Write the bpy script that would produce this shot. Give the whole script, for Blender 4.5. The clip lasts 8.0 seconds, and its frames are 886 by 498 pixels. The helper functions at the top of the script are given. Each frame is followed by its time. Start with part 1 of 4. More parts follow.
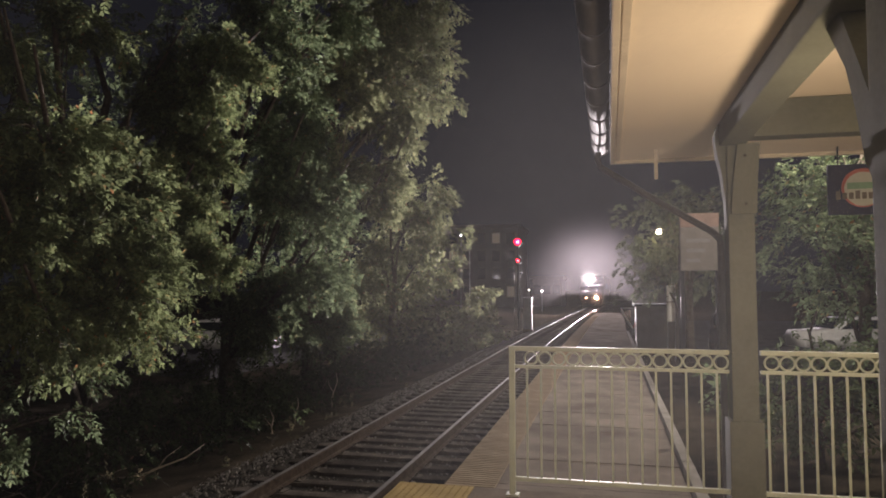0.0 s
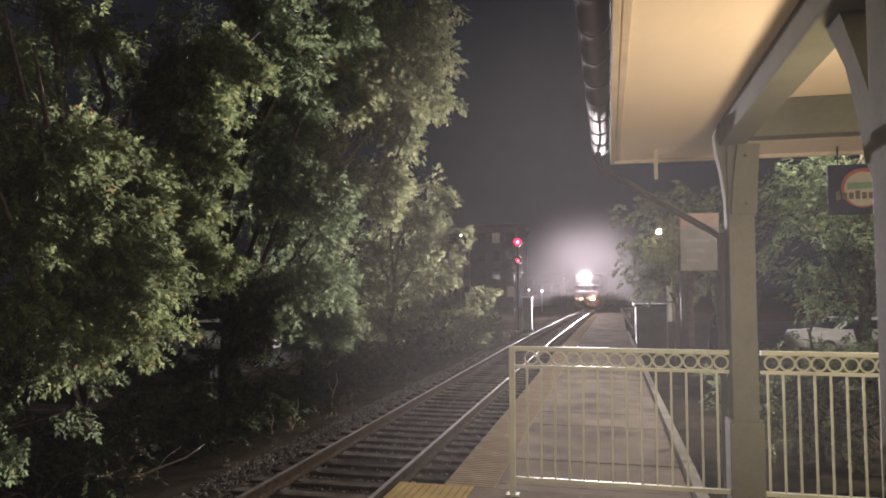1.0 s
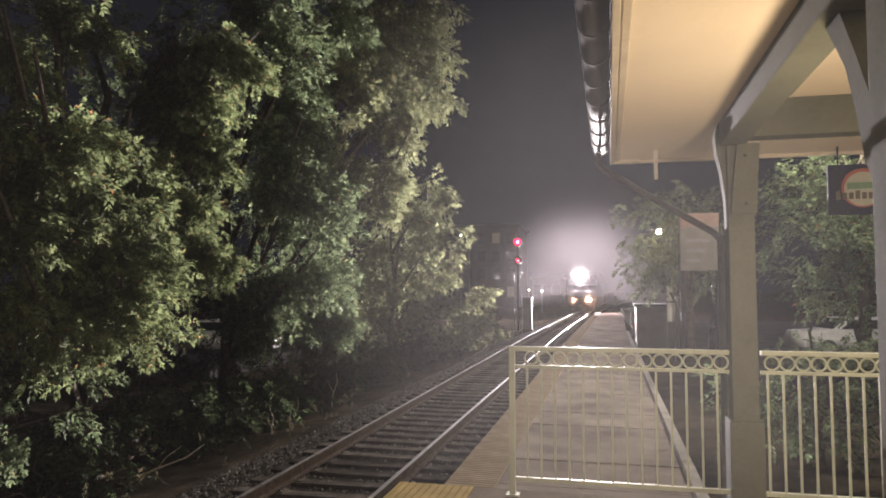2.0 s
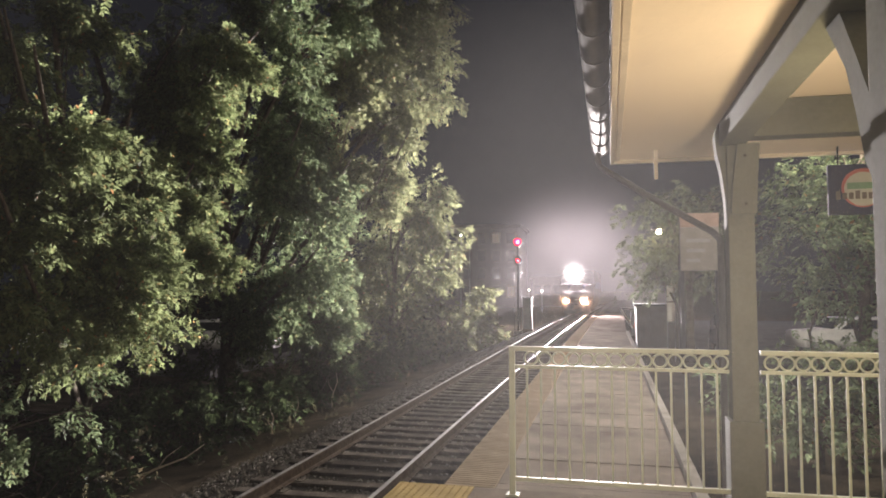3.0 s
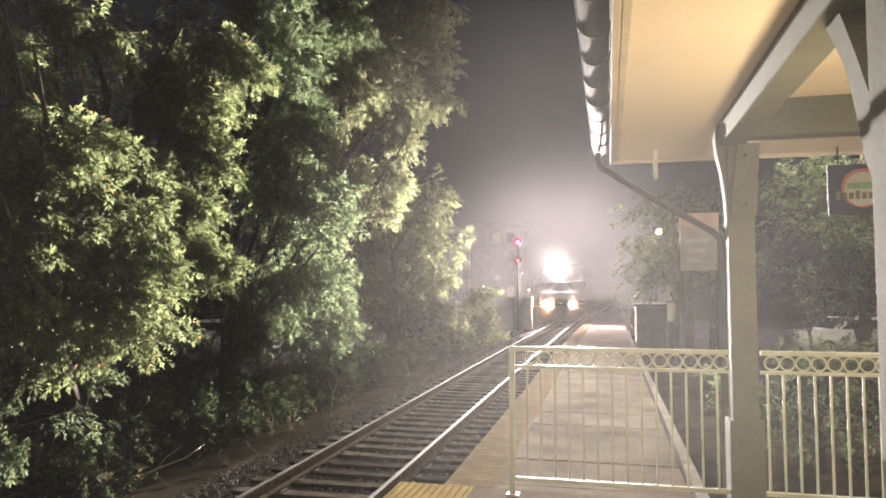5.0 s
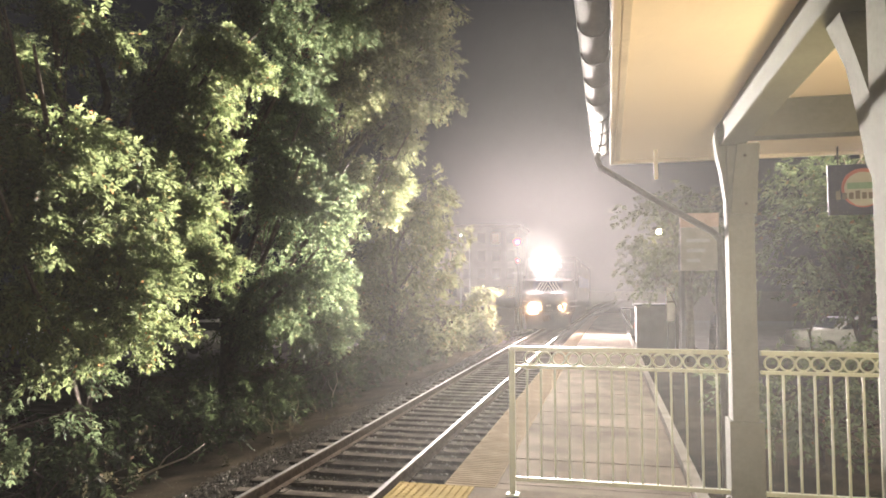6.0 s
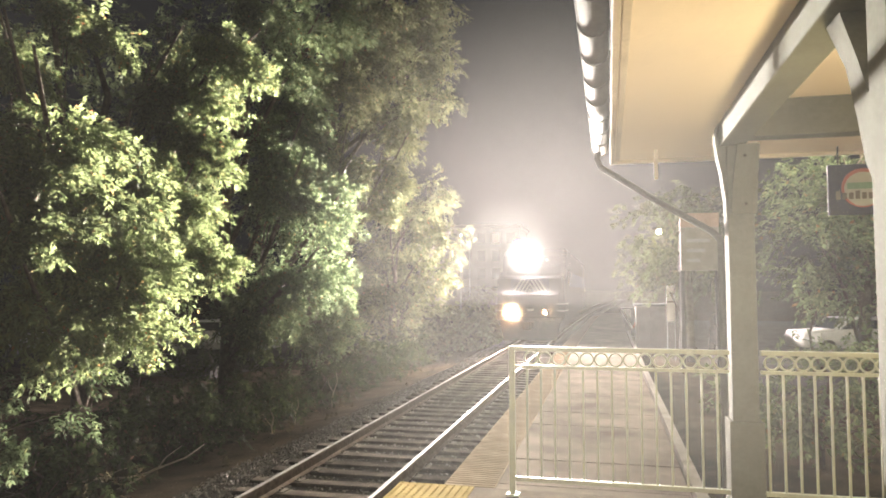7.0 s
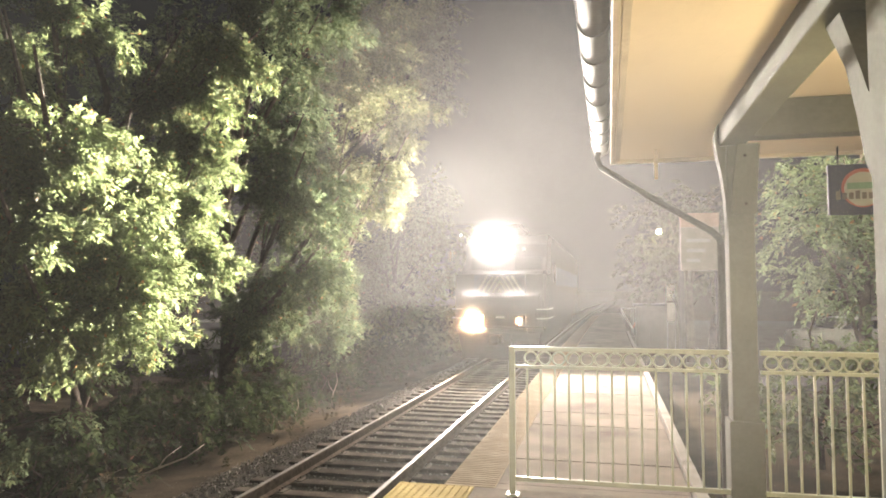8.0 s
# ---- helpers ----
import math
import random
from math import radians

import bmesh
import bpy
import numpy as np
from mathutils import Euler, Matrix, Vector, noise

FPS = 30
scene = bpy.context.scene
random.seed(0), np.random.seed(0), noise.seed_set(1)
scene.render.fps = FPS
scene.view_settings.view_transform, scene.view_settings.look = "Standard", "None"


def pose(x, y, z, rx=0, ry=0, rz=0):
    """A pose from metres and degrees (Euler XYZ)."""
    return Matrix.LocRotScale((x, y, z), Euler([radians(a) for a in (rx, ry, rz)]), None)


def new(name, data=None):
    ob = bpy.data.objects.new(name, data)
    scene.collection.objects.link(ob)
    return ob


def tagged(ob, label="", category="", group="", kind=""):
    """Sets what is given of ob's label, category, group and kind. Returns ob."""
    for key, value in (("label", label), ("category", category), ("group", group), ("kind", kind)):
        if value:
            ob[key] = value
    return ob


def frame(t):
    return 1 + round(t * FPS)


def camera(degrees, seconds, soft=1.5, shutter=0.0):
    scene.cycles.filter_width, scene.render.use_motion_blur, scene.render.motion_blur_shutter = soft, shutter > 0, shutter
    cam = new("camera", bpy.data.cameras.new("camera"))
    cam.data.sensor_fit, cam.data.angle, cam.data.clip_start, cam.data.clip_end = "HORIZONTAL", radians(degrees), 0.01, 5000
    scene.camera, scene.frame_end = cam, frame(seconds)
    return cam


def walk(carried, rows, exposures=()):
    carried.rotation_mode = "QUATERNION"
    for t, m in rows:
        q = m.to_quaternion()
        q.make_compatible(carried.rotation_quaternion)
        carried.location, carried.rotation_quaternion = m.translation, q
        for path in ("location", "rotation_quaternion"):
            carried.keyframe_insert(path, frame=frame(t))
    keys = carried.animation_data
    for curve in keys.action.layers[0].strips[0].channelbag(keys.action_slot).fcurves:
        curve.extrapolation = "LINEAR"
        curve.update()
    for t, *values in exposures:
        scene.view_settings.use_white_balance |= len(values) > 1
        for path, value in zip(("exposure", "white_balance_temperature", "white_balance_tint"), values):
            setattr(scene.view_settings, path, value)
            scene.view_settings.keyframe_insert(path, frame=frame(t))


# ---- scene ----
# ---- camera ----
cam = camera(65.02, 8.0, soft=1.8)
EYE = Matrix.Translation((0, 0, 2.41)) @ pose(0, 0, 0, 93.4, 0, 13.4)
walk(cam, [(0.0, EYE), (8.0, EYE)],
     exposures=[(0.0, -0.17, 6450, 20), (0.5, 0.0, 6450, 19), (1.5, 0.13, 6450, 18), (3.0, 0.17, 6550, 14), (4.5, 0.2, 6800, 11), (6.5, 0.1, 7000, 7), (8.0, -0.15, 7150, 2)])

# ---- the line of the track: straight, then a long bend to the east ----
TRACK_X = -3.49


def bend(y):
    return TRACK_X + (max(0.0, y - 20.0) ** 2) / 4200.0


def heading(y):
    return math.degrees(math.atan(max(0.0, y - 20.0) / 2100.0))


# ---- world and lamps ----
world = bpy.data.worlds.new("night")
scene.world = world
world.use_nodes = True
_bg = world.node_tree.nodes["Background"]
_bg.inputs[0].default_value = (0.72, 0.78, 1.0, 1)
_bg.inputs[1].default_value = 0.011


def lamp(name, x, y, z, watts, colour, size=0.12):
    data = bpy.data.lights.new(name, "POINT")
    data.energy, data.color, data.shadow_soft_size = watts, colour, size
    ob = new(name, data)
    ob.location = (x, y, z)
    return ob


WARM = (1.0, 0.79, 0.50)
# two unseen fill lamps added to brighten the soffit, posts and railing
lamp("shelter_fill_source", 1.32, 3.35, 2.42, 74, WARM, 0.22)
lamp("shelter_fill_source", 1.32, -1.6, 2.42, 205, WARM, 0.22)
# unseen fill lamp added behind the camera
lamp("rear_fill_source", -0.9, -9.0, 5.2, 130, (1.0, 0.86, 0.66), 0.2)
lamp("street_light_source", 1.8, 25.4, 4.25, 55, (1.0, 0.78, 0.5), 0.15)
# unseen lamp added out of view to light the west car park
lamp("street_light_source", -31.0, 27.0, 6.0, 150, (0.95, 0.95, 1.0), 0.2)
# unseen lamp placed to light the top of the east tree
lamp("street_light_source", 5.2, 15.6, 7.6, 3000, (1.0, 0.92, 0.74), 0.2)


# ---- materials ----
def mat(name, colour, rough=0.6, metal=0.0, vary=0.25, scale=8.0, bump=0.15, fine=60.0, second=None, rand=0.0, spec=0.5):
    """A surface with grain at two scales, an optional second tint and a shift of tone from piece to piece."""
    m = bpy.data.materials.new(name)
    m.use_nodes = True
    nt = m.node_tree
    b = nt.nodes["Principled BSDF"]
    b.inputs["Roughness"].default_value, b.inputs["Metallic"].default_value = rough, metal
    b.inputs["Specular IOR Level"].default_value = spec
    tc = nt.nodes.new("ShaderNodeTexCoord")
    n1 = nt.nodes.new("ShaderNodeTexNoise")
    n1.inputs["Scale"].default_value, n1.inputs["Detail"].default_value = scale, 5
    n2 = nt.nodes.new("ShaderNodeTexNoise")
    n2.inputs["Scale"].default_value, n2.inputs["Detail"].default_value = fine, 3
    nt.links.new(tc.outputs["Object"], n1.inputs["Vector"])
    nt.links.new(tc.outputs["Object"], n2.inputs["Vector"])
    mix = nt.nodes.new("ShaderNodeMixRGB")
    a = tuple(c * (1 - vary) for c in colour)
    z = second or tuple(min(1.0, c * (1 + vary)) for c in colour)
    mix.inputs[1].default_value, mix.inputs[2].default_value = (*a, 1), (*z, 1)
    ramp = nt.nodes.new("ShaderNodeMapRange")
    ramp.inputs[1].default_value, ramp.inputs[2].default_value = 0.3, 0.7
    nt.links.new(n1.outputs["Fac"], ramp.inputs[0])
    nt.links.new(ramp.outputs[0], mix.inputs[0])
    hsv = nt.nodes.new("ShaderNodeHueSaturation")
    val = nt.nodes.new("ShaderNodeMapRange")
    val.inputs[1].default_value, val.inputs[2].default_value = 0.3, 0.7
    val.inputs[3].default_value, val.inputs[4].default_value = 1 - vary * 0.6, 1 + vary * 0.6
    nt.links.new(n2.outputs["Fac"], val.inputs[0])
    out = val.outputs[0]
    if rand:
        info = nt.nodes.new("ShaderNodeObjectInfo")
        r = nt.nodes.new("ShaderNodeMapRange")
        r.inputs[3].default_value, r.inputs[4].default_value = 1 - rand, 1 + rand
        nt.links.new(info.outputs["Random"], r.inputs[0])
        mul = nt.nodes.new("ShaderNodeMath")
        mul.operation = "MULTIPLY"
        nt.links.new(out, mul.inputs[0])
        nt.links.new(r.outputs[0], mul.inputs[1])
        out = mul.outputs[0]
    nt.links.new(out, hsv.inputs["Value"])
    nt.links.new(mix.outputs[0], hsv.inputs["Color"])
    nt.links.new(hsv.outputs[0], b.inputs["Base Color"])
    rr = nt.nodes.new("ShaderNodeMapRange")
    rr.inputs[3].default_value, rr.inputs[4].default_value = max(0.05, rough - 0.12), min(1, rough + 0.12)
    nt.links.new(n1.outputs["Fac"], rr.inputs[0])
    nt.links.new(rr.outputs[0], b.inputs["Roughness"])
    if bump:
        bp = nt.nodes.new("ShaderNodeBump")
        bp.inputs["Strength"].default_value, bp.inputs["Distance"].default_value = bump, 0.01
        nt.links.new(n2.outputs["Fac"], bp.inputs["Height"])
        nt.links.new(bp.outputs[0], b.inputs["Normal"])
    return m


def leaf_mat(name, base, autumn):
    """Leaves: green with a tint that changes leaf by leaf, some light let through."""
    m = bpy.data.materials.new(name)
    m.use_nodes = True
    nt = m.node_tree
    b = nt.nodes["Principled BSDF"]
    b.inputs["Roughness"].default_value = 0.7
    b.inputs["Specular IOR Level"].default_value = 0.06
    geo = nt.nodes.new("ShaderNodeNewGeometry")
    ramp = nt.nodes.new("ShaderNodeValToRGB")
    e = ramp.color_ramp.elements
    e[0].position, e[0].color = 0.0, (*[c * 0.55 for c in base], 1)
    e[1].position, e[1].color = 0.55, (*base, 1)
    for p, c in ((0.9, tuple(x * 1.35 for x in base)), (0.985, tuple(0.7 * x + 0.3 * z for x, z in zip(base, autumn))), (1.0, (autumn[0], autumn[1] * 0.8, autumn[2]))):
        k = e.new(p)
        k.color = (*c, 1)
    nt.links.new(geo.outputs["Random Per Island"], ramp.inputs[0])
    tc = nt.nodes.new("ShaderNodeTexCoord")
    n = nt.nodes.new("ShaderNodeTexNoise")
    n.inputs["Scale"].default_value = 0.9
    nt.links.new(tc.outputs["Object"], n.inputs["Vector"])
    val = nt.nodes.new("ShaderNodeMapRange")
    val.inputs[1].default_value, val.inputs[2].default_value, val.inputs[3].default_value, val.inputs[4].default_value = 0.3, 0.7, 0.65, 1.3
    nt.links.new(n.outputs["Fac"], val.inputs[0])
    hsv = nt.nodes.new("ShaderNodeHueSaturation")
    nt.links.new(val.outputs[0], hsv.inputs["Value"])
    nt.links.new(ramp.outputs[0], hsv.inputs["Color"])
    nt.links.new(hsv.outputs[0], b.inputs["Base Color"])
    tr = nt.nodes.new("ShaderNodeBsdfTranslucent")
    nt.links.new(hsv.outputs[0], tr.inputs["Color"])
    mx = nt.nodes.new("ShaderNodeMixShader")
    mx.inputs[0].default_value = 0.52
    nt.links.new(b.outputs[0], mx.inputs[1])
    nt.links.new(tr.outputs[0], mx.inputs[2])
    nt.links.new(mx.outputs[0], nt.nodes["Material Output"].inputs[0])
    return m


def glow(name, colour, strength):
    m = bpy.data.materials.new(name)
    m.use_nodes = True
    b = m.node_tree.nodes["Principled BSDF"]
    b.inputs["Base Color"].default_value = (*[min(1, c) for c in colour], 1)
    b.inputs["Emission Color"].default_value = (*colour, 1)
    b.inputs["Emission Strength"].default_value = strength
    return m


def glass_mat(name, colour=(0.02, 0.025, 0.03)):
    m = bpy.data.materials.new(name)
    m.use_nodes = True
    b = m.node_tree.nodes["Principled BSDF"]
    b.inputs["Base Color"].default_value, b.inputs["Roughness"].default_value = (*colour, 1), 0.05
    return m


def glare_mat(name, density, rim, power, floor=0.0):
    """Thin sheet that imitates lens glare: mostly clear, it scatters the light that falls on it. Thin in the lamps' hot
    core, thicker outwards, gone at the rim.
    """
    m = bpy.data.materials.new(name)
    m.use_nodes = True
    nt = m.node_tree
    nt.nodes.remove(nt.nodes["Principled BSDF"])

    def math_node(op, a, b):
        n = nt.nodes.new("ShaderNodeMath")
        n.operation = op
        for k, v in enumerate((a, b)):
            if isinstance(v, (int, float)):
                n.inputs[k].default_value = v
            else:
                nt.links.new(v, n.inputs[k])
        return n.outputs[0]

    tc = nt.nodes.new("ShaderNodeTexCoord")
    g = nt.nodes.new("ShaderNodeVectorMath")
    g.operation = "LENGTH"
    nt.links.new(tc.outputs["Object"], g.inputs[0])
    fall = nt.nodes.new("ShaderNodeMapRange")
    fall.interpolation_type = "SMOOTHERSTEP"
    fall.inputs[1].default_value, fall.inputs[2].default_value, fall.inputs[3].default_value, fall.inputs[4].default_value = rim[0], rim[1], 1.0, rim[2]
    nt.links.new(g.outputs["Value"], fall.inputs[0])
    n = nt.nodes.new("ShaderNodeTexNoise")
    n.inputs["Scale"].default_value, n.inputs["Detail"].default_value = 2.2, 3
    nt.links.new(tc.outputs["Object"], n.inputs["Vector"])
    nr = nt.nodes.new("ShaderNodeMapRange")
    nr.inputs[1].default_value, nr.inputs[2].default_value, nr.inputs[3].default_value, nr.inputs[4].default_value = 0.25, 0.75, 0.75, 1.25
    nt.links.new(n.outputs["Fac"], nr.inputs[0])
    d = math_node("MULTIPLY", fall.outputs[0], nr.outputs[0])
    if power:
        core = math_node("MULTIPLY", math_node("POWER", g.outputs["Value"], power), density)
        d = math_node("MULTIPLY", d, math_node("ADD", core, floor))
    else:
        d = math_node("MULTIPLY", d, density)
    clear = nt.nodes.new("ShaderNodeBsdfTransparent")
    tr = nt.nodes.new("ShaderNodeBsdfTranslucent")
    tr.inputs["Color"].default_value = (0.95, 0.95, 0.95, 1)
    mx = nt.nodes.new("ShaderNodeMixShader")
    nt.links.new(d, mx.inputs[0])
    nt.links.new(clear.outputs[0], mx.inputs[1])
    nt.links.new(tr.outputs[0], mx.inputs[2])
    nt.links.new(mx.outputs[0], nt.nodes["Material Output"].inputs[0])
    return m


M_GROUND = mat("earth_and_leaf_litter", (0.042, 0.036, 0.028), 0.95, 0, 0.5, 1.4, 0.8, 30, (0.066, 0.054, 0.038), spec=0.0)
M_BALLAST = mat("ballast_bed", (0.045, 0.042, 0.038), 0.9, 0, 0.5, 5, 1.0, 40, spec=0.0)
M_STONE = mat("crushed_stone", (0.17, 0.16, 0.15), 0.85, 0, 0.45, 9, 0.4, 60, spec=0.0)
M_TIE = mat("weathered_timber_tie", (0.058, 0.05, 0.043), 0.85, 0, 0.45, 4, 0.7, 45, (0.098, 0.086, 0.073), rand=0.3, spec=0.0)
M_RAIL = mat("polished_rail_head", (0.17, 0.155, 0.14), 0.47, 0.75, 0.2, 5, 0.08, 70)
M_RUST = mat("rusty_rail_web", (0.06, 0.046, 0.036), 0.9, 0.0, 0.4, 12, 0.4, 90, spec=0.0)
M_PLATE = mat("worn_tie_plate", (0.11, 0.098, 0.085), 0.85, 0.0, 0.3, 14, 0.3, 90, spec=0.0)
M_CONC = mat("worn_concrete", (0.21, 0.18, 0.155), 0.85, 0, 0.36, 1.3, 0.25, 70, (0.28, 0.245, 0.21), rand=0.06, spec=0.0)
M_CURB = mat("painted_timber_curb", (0.3, 0.285, 0.26), 0.7, 0, 0.2, 3, 0.3, 50, spec=0.0)
M_TACT = mat("yellow_tactile_tile", (0.46, 0.36, 0.17), 0.6, 0, 0.2, 3, 0.2, 70, (0.52, 0.41, 0.2), rand=0.08, spec=0.0)
M_TACT2 = mat("faded_tactile_tile", (0.34, 0.275, 0.20), 0.7, 0, 0.2, 3, 0.2, 70, (0.39, 0.32, 0.235), rand=0.08, spec=0.0)
M_SOFFIT = mat("cream_painted_boards", (0.86, 0.76, 0.60), 0.6, 0, 0.05, 1.0, 0.05, 40, spec=0.25)
M_TIMBER = mat("grey_green_painted_timber", (0.118, 0.126, 0.1), 0.9, 0, 0.12, 2.5, 0.07, 45, spec=0.05)
M_TRIM = mat("cream_fascia_paint", (0.62, 0.56, 0.45), 0.75, 0, 0.1, 3, 0.08, 40, spec=0.1)
M_GUTTER = mat("weathered_gutter", (0.05, 0.045, 0.04), 0.8, 0.0, 0.18, 6, 0.12, 50, spec=0.1)
M_PIPE = mat("bronze_downspout", (0.07, 0.064, 0.058), 0.8, 0.0, 0.2, 6, 0.1, 50, spec=0.15)
M_SHINGLE = mat("asphalt_roof", (0.05, 0.05, 0.05), 0.9, 0, 0.4, 6, 0.6, 60)
M_FENCE = mat("pale_green_painted_steel", (0.40, 0.44, 0.35), 0.55, 0, 0.12, 5, 0.06, 60, spec=0.2)
M_BOLT = mat("dark_bolt", (0.05, 0.045, 0.04), 0.5, 0.8, 0.2, 20, 0.1, 90)
M_BARK = mat("rough_bark", (0.07, 0.058, 0.046), 0.95, 0, 0.4, 5, 1.0, 25, spec=0.05)
M_TWIG = mat("dry_branch", (0.22, 0.18, 0.13), 0.9, 0, 0.3, 8, 0.4, 40)
M_LEAF = leaf_mat("green_leaves", (0.124, 0.152, 0.07), (0.27, 0.16, 0.06))
M_LEAF2 = leaf_mat("olive_leaves", (0.15, 0.165, 0.085), (0.29, 0.18, 0.08))
M_LEAF3 = leaf_mat("deep_green_leaves", (0.11, 0.145, 0.076), (0.22, 0.16, 0.06))
M_LEAF4 = leaf_mat("dull_dark_leaves", (0.06, 0.072, 0.04), (0.12, 0.10, 0.04))
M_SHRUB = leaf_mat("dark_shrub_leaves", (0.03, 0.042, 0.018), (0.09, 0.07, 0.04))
M_GRASS = leaf_mat("brush", (0.035, 0.032, 0.018), (0.16, 0.12, 0.07))
M_STEEL = mat("aluminium_grey_paint", (0.3, 0.3, 0.3), 0.6, 0.2, 0.15, 6, 0.08, 60, spec=0.25)
M_BLACK = mat("black_paint", (0.02, 0.02, 0.022), 0.7, 0, 0.3, 6, 0.1, 60, spec=0.1)
M_WHITE = mat("white_car_paint", (0.75, 0.75, 0.75), 0.25, 0, 0.05, 3, 0.0, 50)
M_DKCAR = mat("dark_car_paint", (0.03, 0.032, 0.04), 0.2, 0, 0.1, 3, 0.0, 50)
M_TYRE = mat("rubber", (0.02, 0.02, 0.02), 0.85, 0, 0.2, 20, 0.2, 60)
M_GLASS = glass_mat("dark_glass")
M_LOCO = mat("dark_grey_locomotive_paint", (0.035, 0.036, 0.042), 0.75, 0.0, 0.12, 2, 0.05, 40, spec=0.1)
M_BLUE = mat("dark_blue_paint", (0.03, 0.04, 0.07), 0.7, 0, 0.15, 4, 0.05, 40, spec=0.1)
M_STRIPE = mat("grimy_white_stripe_paint", (0.36, 0.355, 0.33), 0.4, 0, 0.08, 4, 0.03, 40)
M_SIGNW = mat("white_sign_face", (0.72, 0.72, 0.70), 0.35, 0, 0.06, 5, 0.02, 40)
M_SIGNR = mat("red_sign_ring", (0.36, 0.11, 0.09), 0.45, 0, 0.1, 5, 0.02, 40)
M_SIGNG = mat("green_sign_band", (0.16, 0.28, 0.19), 0.45, 0, 0.1, 5, 0.02, 40)
M_SIGNC = mat("faded_sign_disc", (0.40, 0.41, 0.36), 0.6, 0, 0.08, 5, 0.02, 40)
M_SIGNB = mat("navy_sign_face", (0.018, 0.022, 0.05), 0.8, 0, 0.15, 5, 0.02, 40)
M_BOARD = mat("brown_sign_board", (0.10, 0.088, 0.075), 0.7, 0, 0.2, 3, 0.1, 40)
M_ORANGE = mat("terracotta_panel", (0.16, 0.10, 0.075), 0.7, 0, 0.2, 3, 0.1, 40)
M_BRICK = mat("far_facade", (0.13, 0.12, 0.115), 0.85, 0, 0.2, 0.6, 0.2, 8)
M_LOT = mat("asphalt", (0.06, 0.06, 0.06), 0.85, 0, 0.3, 0.8, 0.5, 40, spec=0.0)
M_HEAD = glow("headlight_lens", (1.0, 0.93, 0.90), 6000000)
M_DITCH = glow("ditch_light_lens", (1.0, 0.52, 0.27), 19000)
# added emitter round the headlights, spreads light over trees and glare domes
M_RIM = glow("spill_light_ring", (1.0, 0.85, 0.88), 195000)
M_RED = glow("red_signal_lens", (1.0, 0.003, 0.02), 22)
# pale glow that imitates the overexposed centre of the red lamps
M_HOT = glow("signal_core_glare", (1.0, 0.5, 0.55), 18)
M_RED2 = glow("small_red_signal_lens", (1.0, 0.003, 0.02), 12)
M_AMBER = glow("amber_bulb", (1.0, 0.42, 0.16), 40)
M_LAMPG = glow("warm_lamp_globe", (1.0, 0.78, 0.5), 18)
M_BULB = glow("bright_lamp_bulb", (1.0, 0.82, 0.55), 60)
M_SMALL = glow("small_far_lamp", (1.0, 0.9, 0.75), 60)
M_WIN = glow("lit_far_window", (1.0, 0.85, 0.6), 0.05)


# ---- mesh helpers ----
def mesh_of(bm, name, material, smooth=False):
    me = bpy.data.meshes.new(name)
    bm.normal_update()
    bm.to_mesh(me)
    bm.free()
    for m in (material if isinstance(material, (list, tuple)) else [material]):
        me.materials.append(m)
    if smooth:
        for p in me.polygons:
            p.use_smooth = True
    return me


def part(name, bm, material, parent=None, label="", at=None, smooth=False):
    me = mesh_of(bm, name, material, smooth)
    ob = new(name, me)
    if parent is not None:
        ob.parent = parent
    if at is not None:
        ob.matrix_basis = at
    if label:
        ob["label"] = label
    return ob


def thing(name, label, category, at=None, group="", kind=""):
    ob = new(name)
    if at is not None:
        ob.matrix_basis = at
    return tagged(ob, label, category, group, kind)


def box(bm, x0, x1, y0, y1, z0, z1, bevel=0.0):
    r = bmesh.ops.create_cube(bm, size=1.0)
    vs = r["verts"]
    for v in vs:
        v.co = Vector(((x0 + x1) / 2 + v.co.x * (x1 - x0), (y0 + y1) / 2 + v.co.y * (y1 - y0), (z0 + z1) / 2 + v.co.z * (z1 - z0)))
    if bevel:
        es = list({e for v in vs for e in v.link_edges})
        bmesh.ops.bevel(bm, geom=es, offset=bevel, segments=2, affect="EDGES", profile=0.6)
    return bm


def bx(x0, x1, y0, y1, z0, z1, bevel=0.0):
    return box(bmesh.new(), x0, x1, y0, y1, z0, z1, bevel)


def tube(bm, pts, radius, seg=8, caps=True, taper=None):
    """A round bar through the points."""
    rings, prev = [], None
    pts = [Vector(p) for p in pts]
    for i, p in enumerate(pts):
        d = (pts[min(i + 1, len(pts) - 1)] - pts[max(i - 1, 0)]).normalized()
        side = d.cross(Vector((0, 0, 1)))
        if side.length < 0.05:
            side = d.cross(Vector((0, 1, 0)))
        side.normalize()
        if prev is not None and side.dot(prev) < 0:
            side = -side
        prev = side
        upv = side.cross(d).normalized()
        r = radius if taper is None else radius * (1 + (taper - 1) * i / max(1, len(pts) - 1))
        rings.append([bm.verts.new(p + side * (r * math.cos(2 * math.pi * k / seg)) + upv * (r * math.sin(2 * math.pi * k / seg))) for k in range(seg)])
    for a, b in zip(rings, rings[1:]):
        for k in range(seg):
            bm.faces.new((a[k], a[(k + 1) % seg], b[(k + 1) % seg], b[k]))
    if caps:
        bm.faces.new(list(reversed(rings[0])))
        bm.faces.new(rings[-1])
    return bm


